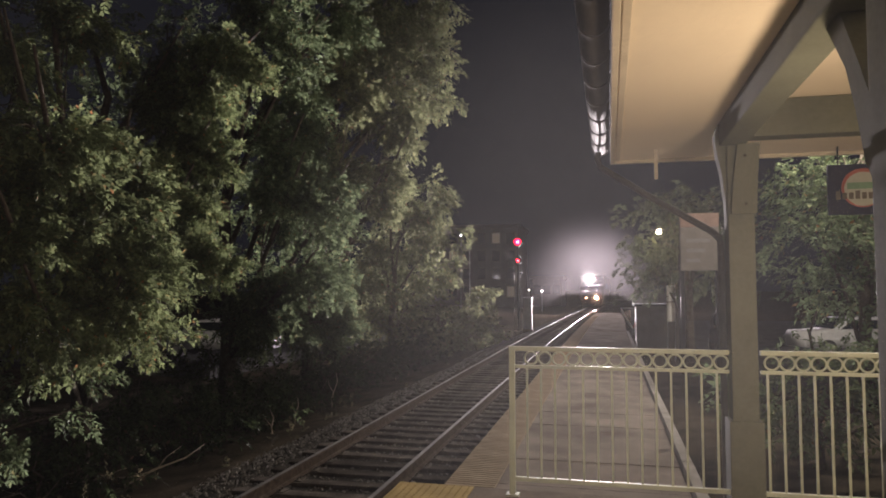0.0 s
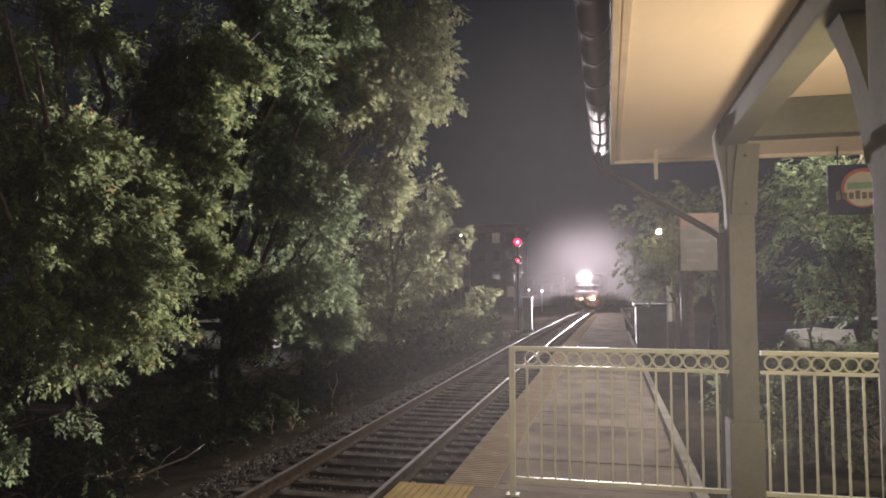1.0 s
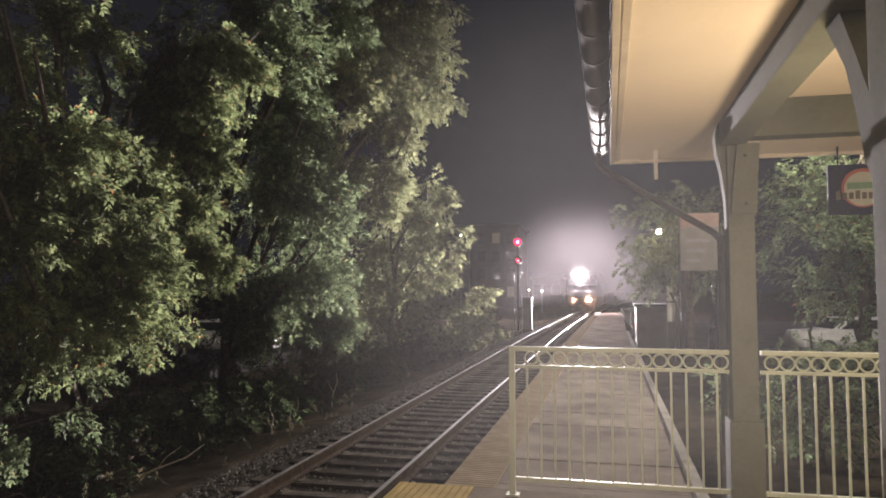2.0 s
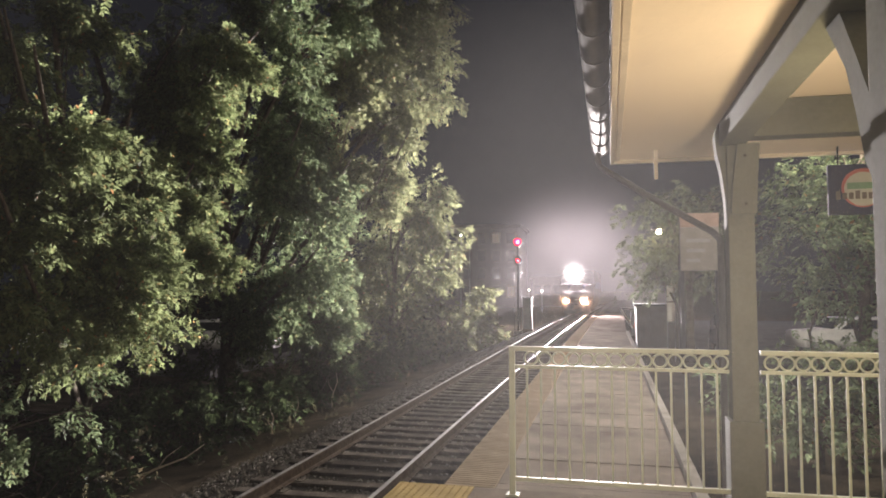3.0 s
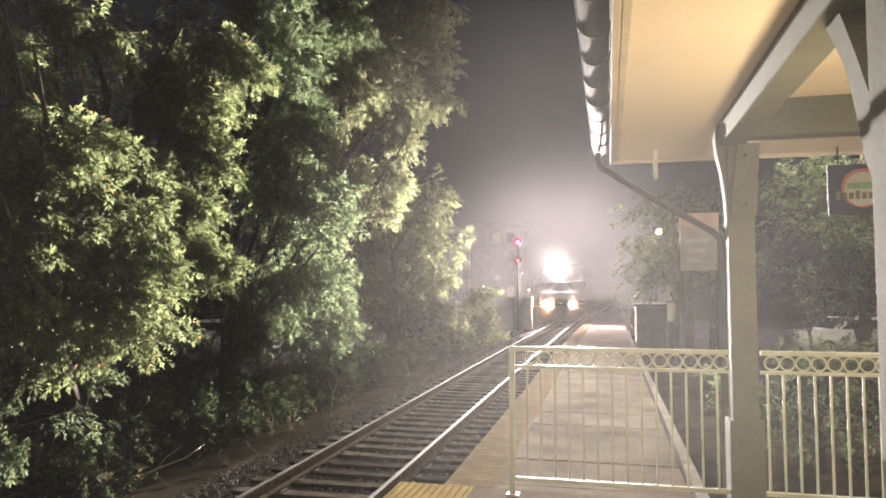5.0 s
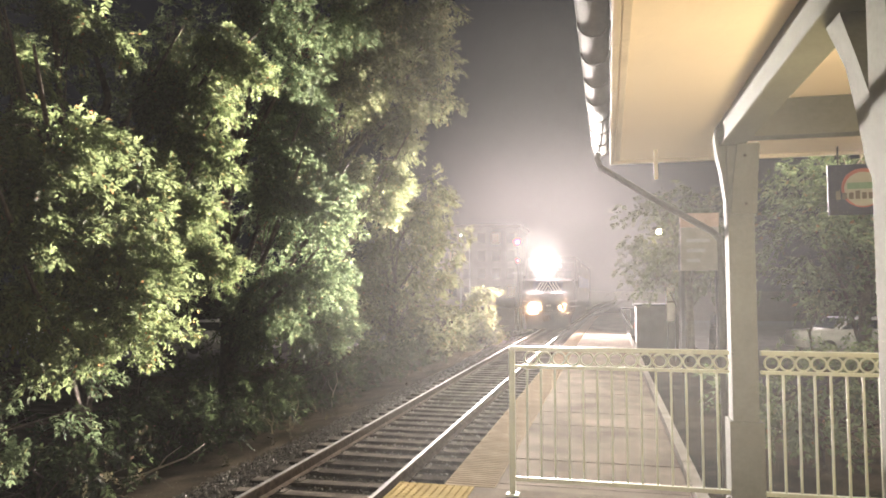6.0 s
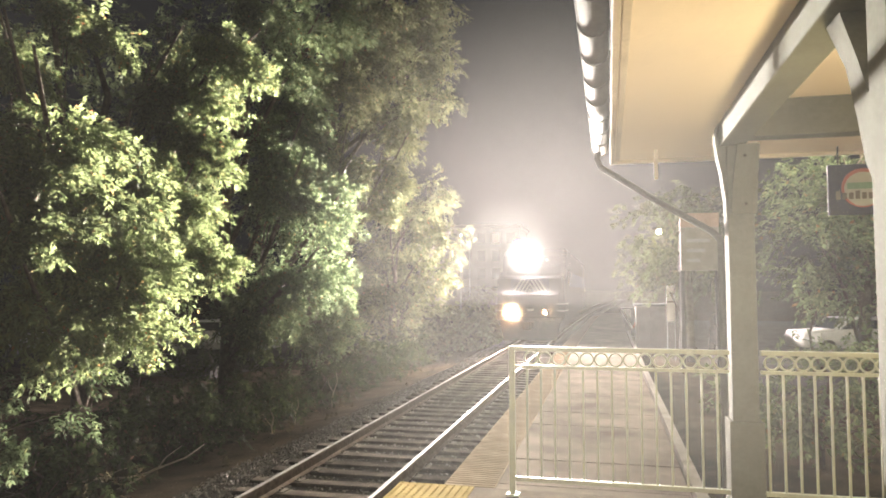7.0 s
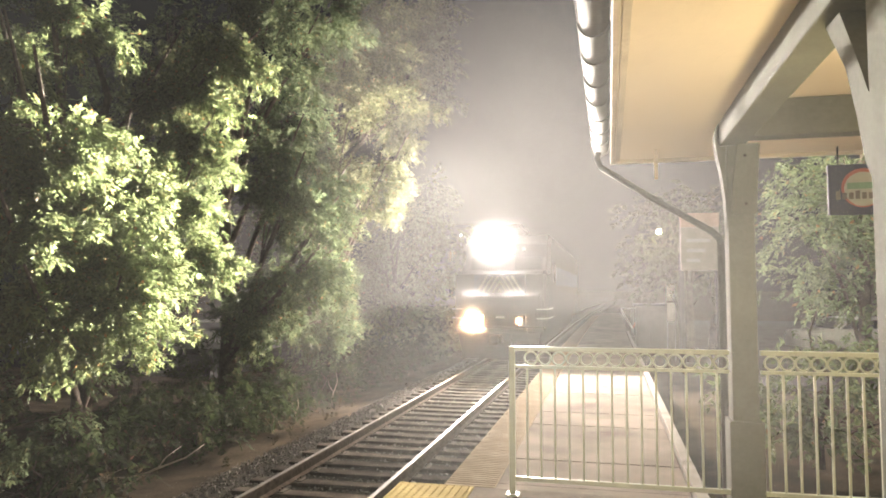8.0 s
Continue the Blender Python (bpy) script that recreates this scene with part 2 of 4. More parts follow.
def sweep(bm, profile, path):
    """A closed profile of (across, up) pairs carried along points with their headings (degrees)."""
    rings = []
    for (x, y, z), turn in path:
        c, s = math.cos(radians(-turn)), math.sin(radians(-turn))
        rings.append([bm.verts.new((x + a * c, y + a * s, z + u)) for a, u in profile])
    n = len(profile)
    for a, b in zip(rings, rings[1:]):
        for k in range(n):
            bm.faces.new((a[k], a[(k + 1) % n], b[(k + 1) % n], b[k]))
    bm.faces.new(list(reversed(rings[0])))
    bm.faces.new(rings[-1])
    return bm


def plate(bm, outline, axis, a0, a1):
    """An outline of (u, v) pairs with thickness along an axis: 'x' takes (y, z), 'y' takes (x, z)."""
    def at(u, v, a):
        return (a, u, v) if axis == "x" else (u, a, v)
    f = [bm.verts.new(at(u, v, a0)) for u, v in outline]
    g = [bm.verts.new(at(u, v, a1)) for u, v in outline]
    bm.faces.new(f)
    bm.faces.new(list(reversed(g)))
    n = len(f)
    for k in range(n):
        bm.faces.new((f[k], g[k], g[(k + 1) % n], f[(k + 1) % n]))
    bmesh.ops.recalc_face_normals(bm, faces=bm.faces)
    return bm


def disc(bm, x, y, z, r, thick, seg=24, axis="y"):
    rot = Matrix.Rotation(radians(90), 4, "X") if axis == "y" else Matrix.Rotation(radians(90), 4, "Y") if axis == "x" else Matrix.Identity(4)
    bmesh.ops.create_cone(bm, cap_ends=True, segments=seg, radius1=r, radius2=r, depth=thick, matrix=Matrix.Translation((x, y, z)) @ rot)
    return bm


def ring(bm, x, y, z, r, bar, seg=20, sides=6):
    """A torus that stands in the x-z plane."""
    rs = []
    for i in range(seg):
        a = 2 * math.pi * i / seg
        rs.append([bm.verts.new((x + (r + bar * math.cos(b)) * math.cos(a), y + bar * math.sin(b), z + (r + bar * math.cos(b)) * math.sin(a)))
                   for b in (2 * math.pi * k / sides for k in range(sides))])
    for i in range(seg):
        p, q = rs[i], rs[(i + 1) % seg]
        for k in range(sides):
            bm.faces.new((p[k], p[(k + 1) % sides], q[(k + 1) % sides], q[k]))
    return bm


# ---- ground ----
def build_ground():
    bm = bmesh.new()
    xs = [-600, -200, -80, -40, -25, -16, -12, -9, -7.6, -6.6, -6.0, -5.4, -1.95, 0.85, 1.3, 2.5, 4, 7, 12, 20, 40, 100, 300, 600]
    ys = [-200, -60, -20, -8, -4, 0, 3, 5, 7, 9, 11, 13, 16, 20, 25, 30, 36, 44, 55, 70, 90, 120, 170, 300, 600, 1500]
    grid = []
    for y in ys:
        row = []
        for x in xs:
            if x <= -5.4:
                z = -0.42 - 0.25 * min(1, max(0, (-5.4 - x) / 2.0)) + 0.12 * noise.noise(Vector((x * 0.5, y * 0.5, 0)))
                z += 0.5 * min(1, max(0, (-10 - x) / 15))
            elif x < 0.9:
                z = -0.42
            else:
                z = -0.1 + 0.05 * noise.noise(Vector((x * 0.3, y * 0.3, 3)))
            row.append(bm.verts.new((x + (bend(y) - TRACK_X if -60 < x < 60 else 0), y, z)))
        grid.append(row)
    for a, b in zip(grid, grid[1:]):
        for i in range(len(xs) - 1):
            bm.faces.new((a[i], a[i + 1], b[i + 1], b[i]))
    g = part("ground", bm, M_GROUND, smooth=True)
    tagged(g, "dark bare earth with leaf litter beside the railway", "ground", kind="structure")


build_ground()


def track_path(x_off, z, y0=-14, y1=190, step=4.0):
    out, y = [], y0
    while y <= y1:
        out.append(((bend(y) + x_off, y, z), heading(y)))
        y += step
    return out


def build_track():
    bed = part("ballast_bed", sweep(bmesh.new(), [(-2.3, -0.45), (-1.65, -0.225), (1.5, -0.225), (1.62, -0.45)], track_path(0, 0)), M_BALLAST)
    tagged(bed, "grey crushed stone ballast bed under the ties", "ballast", kind="structure")
    track = thing("railway_track", "single railway track with worn steel rails on timber ties", "railway track", kind="structure")
    head = [(-0.028, -0.0035), (-0.028, -0.001), (-0.024, 0.0), (0.024, 0.0), (0.028, -0.001), (0.028, -0.0035)]
    web = [(-0.07, -0.17), (-0.07, -0.158), (-0.012, -0.14), (-0.01, -0.045), (-0.036, -0.035), (-0.036, -0.010), (-0.028, -0.004),
           (0.028, -0.004), (0.036, -0.010), (0.036, -0.035), (0.01, -0.045), (0.012, -0.14), (0.07, -0.158), (0.07, -0.17)]
    for s in (-1, 1):
        rail = part("rail", sweep(bmesh.new(), head, track_path(s * 0.7535, 0)), M_RAIL, track, "steel rail with a polished running surface")
        part("rail_web", sweep(bmesh.new(), web, track_path(s * 0.7535, 0)), M_RUST, rail, "rust-brown rail web and foot")
    rnd = random.Random(4)
    tie_meshes = []
    for k in range(4):
        bm = bx(-1.3, 1.3, -0.115, 0.115, -0.17, 0.0, 0.012)
        for v in bm.verts:
            v.co.z += 0.012 * noise.noise(v.co * 3 + Vector((k * 7, 0, 0)))
            v.co.y += 0.012 * noise.noise(v.co * 2 + Vector((0, k * 5, 0)))
        tie_meshes.append(mesh_of(bm, "tie", M_TIE))
    plate_bm = bmesh.new()
    y, count = -13.0, 0
    while y < 100:
        if count < 214:
            o = new("tie", tie_meshes[rnd.randrange(4)])
            o.parent = track
            o.matrix_basis = Matrix.Translation((bend(y) + rnd.uniform(-0.05, 0.05), y + rnd.uniform(-0.03, 0.03), -0.172)) @ pose(0, 0, 0, 0, rnd.uniform(-0.3, 0.3), -heading(y) + rnd.uniform(-1, 1))
        if y < 60:
            for s in (-1, 1):
                cx = bend(y) + s * 0.7535
                box(plate_bm, cx - 0.17, cx + 0.17, y - 0.085, y + 0.085, -0.171, -0.158)
                for q in (-0.1, 0.1):
                    box(plate_bm, cx + q - 0.014, cx + q + 0.014, y - 0.05, y - 0.02, -0.16, -0.135)
                    box(plate_bm, cx + q - 0.014, cx + q + 0.014, y + 0.02, y + 0.05, -0.16, -0.13)
        y += 0.535
        count += 1
    pl = part("tie_plate", plate_bm, M_PLATE, track, "worn steel tie plates with spikes")
    pl["kind"] = "stuff"
    # loose stones on the bed and its shoulder
    rng = np.random.default_rng(3)
    n = 15000
    yy = 4.0 + 36.0 * rng.random(n) ** 1.7
    xx = np.where(rng.random(n) < 0.55, rng.uniform(-2.9, -0.6, n), rng.uniform(-1.6, 1.55, n))
    base = np.array([[1, 0, 0], [-1, 0, 0], [0, 1, 0], [0, -1, 0], [0, 0, 1], [0, 0, -1]], float)
    tri = np.array([[0, 2, 4], [2, 1, 4], [1, 3, 4], [3, 0, 4], [2, 0, 5], [1, 2, 5], [3, 1, 5], [0, 3, 5]])
    size = rng.uniform(0.014, 0.036, (n, 1, 1))
    v = base[None] * size * rng.uniform(0.6, 1.3, (n, 6, 1))
    ang = rng.uniform(0, 6.28, n)
    c, s = np.cos(ang)[:, None], np.sin(ang)[:, None]
    tilt = rng.uniform(-0.6, 0.6, n)[:, None]
    x1, y1, z1 = v[..., 0] * c - v[..., 1] * s, v[..., 0] * s + v[..., 1] * c, v[..., 2]
    z2 = z1 + x1 * tilt
    zz = np.where(xx < -1.65, -0.225 + (xx + 1.65) * 0.34, -0.225)
    ins = (np.abs(xx) < 1.3)
    zz = zz + np.where(ins, 0.0, 0.01)
    v = np.stack([x1 + (xx + TRACK_X)[:, None], y1 + yy[:, None], z2 + zz[:, None]], -1).reshape(-1, 3)
    f = (tri[None] + 6 * np.arange(n)[:, None, None]).reshape(-1, 3)
    me = bpy.data.meshes.new("ballast_stones")
    me.from_pydata(v.tolist(), [], f.tolist())
    me.materials.append(M_STONE)
    st = new("ballast_stones", me)
    tagged(st, "loose grey crushed stones between and beside the ties", "ballast", kind="stuff")


build_track()

# ---- platforms ----
LOW_Z, HIGH_Z = 0.20, 0.85


def build_platforms():
    low = thing("platform_low", "low concrete platform with a tactile warning edge", "platform", kind="structure")
    y = 5.62
    rnd = random.Random(9)
    while y < 70:
        d = 1.22
        s = bend(y) - TRACK_X
        part("concrete_slab", bx(-1.27, 0.84, y + 0.008, y + d - 0.008, -0.42, LOW_Z + rnd.uniform(-0.004, 0.004), 0.008), M_CONC, low, at=Matrix.Translation((s, 0, 0)))
        part("platform_edge", bx(-1.86, -1.275, y + 0.004, y + d - 0.004, -0.42, LOW_Z - 0.02), M_CONC, low, at=Matrix.Translation((s, 0, 0)))
        y += d
    # ribbed warning tiles of the low platform
    tile = bx(-0.292, 0.292, -0.302, 0.302, -0.016, 0.0, 0.004)
    for i in range(7):
        yy = -0.26 + i * 0.0867
        box(tile, -0.28, 0.28, yy - 0.014, yy + 0.014, 0.0, 0.006)
    me = mesh_of(tile, "tactile_tile", M_TACT2)
    y = 5.93
    while y < 62:
        o = new("tactile_tile", me)
        o.parent = low
        o.matrix_basis = Matrix.Translation((-1.567 + bend(y) - TRACK_X, y, LOW_Z + 0.002))
        y += 0.61
    y = 5.7
    while y < 36:
        part("curb_beam", bx(0.86, 0.99, y + 0.01, y + 3.6, -0.3, LOW_Z + 0.07, 0.012), M_CURB, low, "pale timber curb beam")
        y += 3.62
    high = thing("platform_high", "raised concrete boarding platform under the shelter", "platform", kind="structure")
    y = 5.55
    while y > -13:
        part("concrete_slab", bx(-1.06, 4.6, y - 1.83 + 0.008, y - 0.008, -0.42, HIGH_Z, 0.008), M_CONC, high)
        part("platform_edge", bx(-1.68, -1.064, y - 1.83 + 0.004, y - 0.004, -0.42, HIGH_Z - 0.02), M_CONC, high)
        y -= 1.83
    tile = bx(-0.305, 0.305, -0.302, 0.302, -0.016, 0.0, 0.004)
    for i in range(10):
        for j in range(10):
            bmesh.ops.create_cone(tile, cap_ends=True, segments=6, radius1=0.013, radius2=0.008, depth=0.006,
                                  matrix=Matrix.Translation((-0.275 + i * 0.061, -0.275 + j * 0.061, 0.003)))
    me = mesh_of(tile, "tactile_tile", M_TACT)
    for k in range(28):
        o = new("tactile_tile", me)
        o.parent = high
        o.matrix_basis = Matrix.Translation((-1.372, 5.24 - k * 0.61, HIGH_Z + 0.002))


build_platforms()


# ---- railing ----
FY = 5.39


def build_railing(x0, x1, first, pitch, posts, label):
    r = thing("railing", label, "railing", group="platform railings")
    top, mid, low = 1.975, 1.825, 0.975
    if posts:
        part("post", bx(x0 - 0.022, x0 + 0.022, FY - 0.022, FY + 0.022, HIGH_Z, top + 0.005, 0.004), M_FENCE, r)
        part("foot_plate", bx(x0 - 0.05, x0 + 0.05, FY - 0.05, FY + 0.05, HIGH_Z, HIGH_Z + 0.012, 0.003), M_FENCE, r)
    part("top_rail", bx(x0, x1, FY - 0.024, FY + 0.024, top - 0.03, top + 0.004, 0.006), M_FENCE, r)
    part("middle_rail", bx(x0, x1, FY - 0.014, FY + 0.014, mid - 0.012, mid + 0.012, 0.003), M_FENCE, r)
    part("bottom_rail", bx(x0, x1, FY - 0.018, FY + 0.018, low - 0.016, low + 0.016, 0.004), M_FENCE, r)
    rr = (top - 0.03 - mid - 0.012) / 2
    me = mesh_of(ring(bmesh.new(), 0, 0, 0, rr - 0.006, 0.0075), "ring", M_FENCE, True)
    bal = mesh_of(bx(-0.0075, 0.0075, -0.0075, 0.0075, low, mid), "baluster", M_FENCE)
    k = 0
    while first + pitch * k < x1 - 0.03:
        o = new("baluster", bal)
        o.parent = r
        o.location = (first + pitch * k, FY, 0)
        if first + pitch * k + 0.035 + rr < x1 + 0.02:
            o = new("ring", me)
            o.parent = r
            o.location = (first + pitch * k + 0.03, FY, (top - 0.03 + mid + 0.012) / 2)
        k += 1
    return r


build_railing(-0.735, 0.835, -0.62, 0.1054, True, "pale green steel railing with a row of rings, free end post")
build_railing(1.045, 2.72, 1.09, 0.102, False, "pale green steel railing with a row of rings between shelter posts")

# ---- shelter ----
SOFFIT, CEIL = 3.64, 3.78


def curved_brace(axis, a0, a1, u0, v0, u1, v1, depth, sag):
    """A bowed knee brace from (u0, v0) up to (u1, v1)."""
    up, dn = [], []
    for i in range(9):
        t = i / 8
        u, v = u0 + (u1 - u0) * t, v0 + (v1 - v0) * t
        nx, nz = (v1 - v0), -(u1 - u0)
        ln = math.hypot(nx, nz)
        nx, nz = nx / ln, nz / ln
        b = sag * math.sin(math.pi * t)
        up.append((u + nx * b, v + nz * b))
        dn.append((u + nx * (b + depth), v + nz * (b + depth)))
    return plate(bmesh.new(), up + dn[::-1], axis, a0, a1)


KNEE = [(0.085, 2.72), (0.2, 2.86), (0.27, 3.04), (0.37, 3.24), (0.59, 3.475), (0.42, 3.475), (0.24, 3.23), (0.14, 3.08), (0.085, 3.0)]


def build_shelter():
    s = thing("platform_shelter", "grey-green timber platform shelter with a cream boarded soffit", "shelter")
    part("roof", bx(-0.02, 5.3, -13, 6.82, CEIL + 0.03, CEIL + 0.12, 0.01), M_SHINGLE, s, "dark shingled roof deck")
    # soffit boards over the overhang
    part("soffit", bx(0.07, 0.86, -13, 6.74, SOFFIT, SOFFIT + 0.02), M_SOFFIT, s, "cream painted soffit boards")
    part("end_soffit", bx(0.862, 5.2, 5.50, 6.74, SOFFIT, SOFFIT + 0.02), M_SOFFIT, s)
    part("inner_ceiling", bx(0.99, 5.2, -13, 5.495, CEIL, CEIL + 0.02), M_SOFFIT, s)
    part("soffit_moulding", bx(0.075, 0.115, -13, 6.70, SOFFIT - 0.018, SOFFIT - 0.002, 0.005), M_TRIM, s)
    part("fascia", bx(0.03, 0.068, -13, 6.74, SOFFIT - 0.03, SOFFIT + 0.17, 0.005), M_TRIM, s, "cream painted fascia board")
    part("end_fascia", bx(0.03, 5.2, 6.745, 6.785, SOFFIT - 0.03, SOFFIT + 0.17, 0.005), M_TRIM, s)
    # half-round gutter, open on top, with straps
    bm = bmesh.new()
    prof = []
    for k in range(13):
        a = math.pi + math.pi * k / 12
        prof.append((math.cos(a) * 0.075, math.sin(a) * 0.075))
    for k in range(12, -1, -1):
        a = math.pi + math.pi * k / 12
        prof.append((math.cos(a) * 0.070, math.sin(a) * 0.070))
    sweep(bm, prof, [((-0.055, y, SOFFIT + 0.115), 0) for y in (-13, -6, 0, 3, 5, 6.72)])
    bmesh.ops.recalc_face_normals(bm, faces=bm.faces)
    gut = part("gutter", bm, M_GUTTER, s, "half-round metal gutter", smooth=True)
    strap = []
    for k in range(13):
        a = math.pi + math.pi * k / 12
        strap.append((math.cos(a) * 0.083, math.sin(a) * 0.083))
    for k in range(12, -1, -1):
        a = math.pi + math.pi * k / 12
        strap.append((math.cos(a) * 0.0755, math.sin(a) * 0.0755))
    bm = sweep(bmesh.new(), strap, [((0, -0.022, 0), 0), ((0, 0.022, 0), 0)])
    bmesh.ops.recalc_face_normals(bm, faces=bm.faces)
    me = mesh_of(bm, "strap", M_GUTTER)
    for k in range(16):
        o = new("strap", me)
        o.parent = gut
        o.location = (-0.055, 6.66 - k * 0.45, SOFFIT + 0.115)
    part("gutter_bead", tube(bmesh.new(), [(-0.13, -13, SOFFIT + 0.118), (-0.13, 6.72, SOFFIT + 0.118)], 0.009, 6), M_GUTTER, gut)
    # downspout back to the end post
    dp = part("downspout", tube(bmesh.new(), [(-0.07, 6.55, SOFFIT + 0.06), (-0.09, 6.5, SOFFIT - 0.02), (-0.06, 6.44, SOFFIT - 0.11), (0.35, 6.17, SOFFIT - 0.43),
                                              (0.80, 5.80, SOFFIT - 0.77), (0.845, 5.76, SOFFIT - 0.83), (0.852, 5.75, SOFFIT - 0.86), (0.852, 5.75, 0.2)], 0.027, 10), M_PIPE, s, "dark bronze downspout", smooth=True)
    part("hanger_rod", bx(0.40, 0.43, 6.28, 6.31, SOFFIT - 0.26, SOFFIT, 0.003), M_TRIM, dp)
    # beams
    part("header_beam", bx(0.805, 0.985, -13, 5.45, SOFFIT - 0.17, CEIL, 0.012), M_TIMBER, s)
    part("cross_beam", bx(0.99, 5.1, 5.30, 5.47, SOFFIT - 0.13, CEIL - 0.004, 0.01), M_TIMBER, s)
    for py in (FY + 0.07, 2.46, -2.4, -7.2):
        z0 = HIGH_Z
        post = part("post", bx(0.85, 1.03, py - 0.09, py + 0.09, z0, SOFFIT - 0.17, 0.01), M_TIMBER, s)
        part("post_base", bx(0.825, 1.055, py - 0.115, py + 0.115, z0, 1.48, 0.008), M_TIMBER, post)
        part("capital", plate(bmesh.new(), [(0.868, 2.96), (1.04, 2.96), (1.05, 3.2), (1.07, SOFFIT - 0.17), (0.92, SOFFIT - 0.17), (0.885, 3.2)], "y", py - 0.125, py - 0.092), M_TIMBER, post)
        for q in (3.03, 3.38):
            part("bolt", disc(bmesh.new(), 0.965, py - 0.129, q, 0.013, 0.012, 8), M_BOLT, post)
        if py < 5:
            part("brace", plate(bmesh.new(), [(py + a, b) for a, b in KNEE], "x", 0.87, 0.975), M_TIMBER, post)
    part("brace", curved_brace("x", 0.90, 0.99, FY + 0.16, 2.96, FY + 0.62, SOFFIT, 0.1, 0.06), M_TIMBER, s)
    part("bracket", plate(bmesh.new(), [(0.848, 2.86), (0.84, 3.08), (0.815, 3.28), (0.785, 3.42), (0.775, 3.56), (0.80, SOFFIT - 0.003), (0.86, SOFFIT - 0.003), (0.862, 2.86)], "y", 5.40, 5.52), M_TIMBER, s)
    for py in (FY + 0.07, -2.4, -7.2):
        part("post", bx(4.3, 4.48, py - 0.09, py + 0.09, HIGH_Z, SOFFIT - 0.1, 0.01), M_TIMBER, s)
    # waiting room wall behind
    part("back_wall", bx(4.7, 4.85, -13, 5.0, -0.4, CEIL, 0.0), M_TRIM, s)


build_shelter()


# lantern post added out of view as a body for the shelter's fill light
def build_fill_lantern(y):
    f = thing("fill_lantern", "short black lantern post with a warm frosted globe, added out of view to light the shelter", "lantern", Matrix.Translation((1.32, y, HIGH_Z)), "lantern posts")
    part("base", disc(bmesh.new(), 0, 0, 0.05, 0.1, 0.1, 20, "z"), M_BLACK, f)
    part("pole", tube(bmesh.new(), [(0, 0, 0.08), (0, 0, 0.8), (0, 0, 1.48)], 0.035, 10, taper=0.7), M_BLACK, f)
    part("cup", disc(bmesh.new(), 0, 0, 1.49, 0.06, 0.03, 20, "z"), M_BLACK, f)
    bm = bmesh.new()
    bmesh.ops.create_uvsphere(bm, u_segments=18, v_segments=10, radius=0.1, matrix=Matrix.Translation((0, 0, 1.6)))
    g = part("globe", bm, M_LAMPG, f, smooth=True)
    g.visible_shadow = False


build_fill_lantern(3.35)
build_fill_lantern(-1.6)


def build_lamp_post(x, y, z0, z1, label, name="rear_fill_lamp", arm=0.6, globe=0.11, paint=M_STEEL):
    f = thing(name, label, "street lamp", Matrix.Translation((x, y, 0)), "lamp posts")
    part("pole", tube(bmesh.new(), [(0, 0, z0), (0, 0, (z0 + z1) / 2), (0, 0, z1)], 0.07, 10, taper=0.65), paint, f)
    part("arm", tube(bmesh.new(), [(0, 0, z1 - 0.05), (-arm * 0.5, 0, z1 + 0.1), (-arm, 0, z1 + 0.12)], 0.03, 8), paint, f)
    part("hood", bx(-arm - 0.3, -arm + 0.15, -0.14, 0.14, z1 + 0.08, z1 + 0.17, 0.03), paint, f)
    bm = bmesh.new()
    bmesh.ops.create_uvsphere(bm, u_segments=14, v_segments=8, radius=globe, matrix=Matrix.Translation((-arm - 0.06, 0, z1 + 0.01)))
    g = part("globe", bm, M_BULB, f, smooth=True)
    g.visible_shadow = False


# post added behind the camera to carry the rear fill light
build_lamp_post(-0.3, -9.0, HIGH_Z, 5.3, "grey lamp post with a glowing head, added behind the camera as fill light")
build_lamp_post(2.4, 25.4, -0.1, 4.45, "dark street lamp glowing among the leaves", "street_lamp", globe=0.085, paint=M_BLACK)
# two unseen lamp posts added for the car park and tree light
build_lamp_post(-30.4, 27, -0.4, 6.2, "grey unseen lamp added to light the trees and car parks", "street_lamp")
build_lamp_post(5.8, 15.6, -0.1, 7.8, "grey unseen lamp added to light the trees and car parks", "street_lamp")


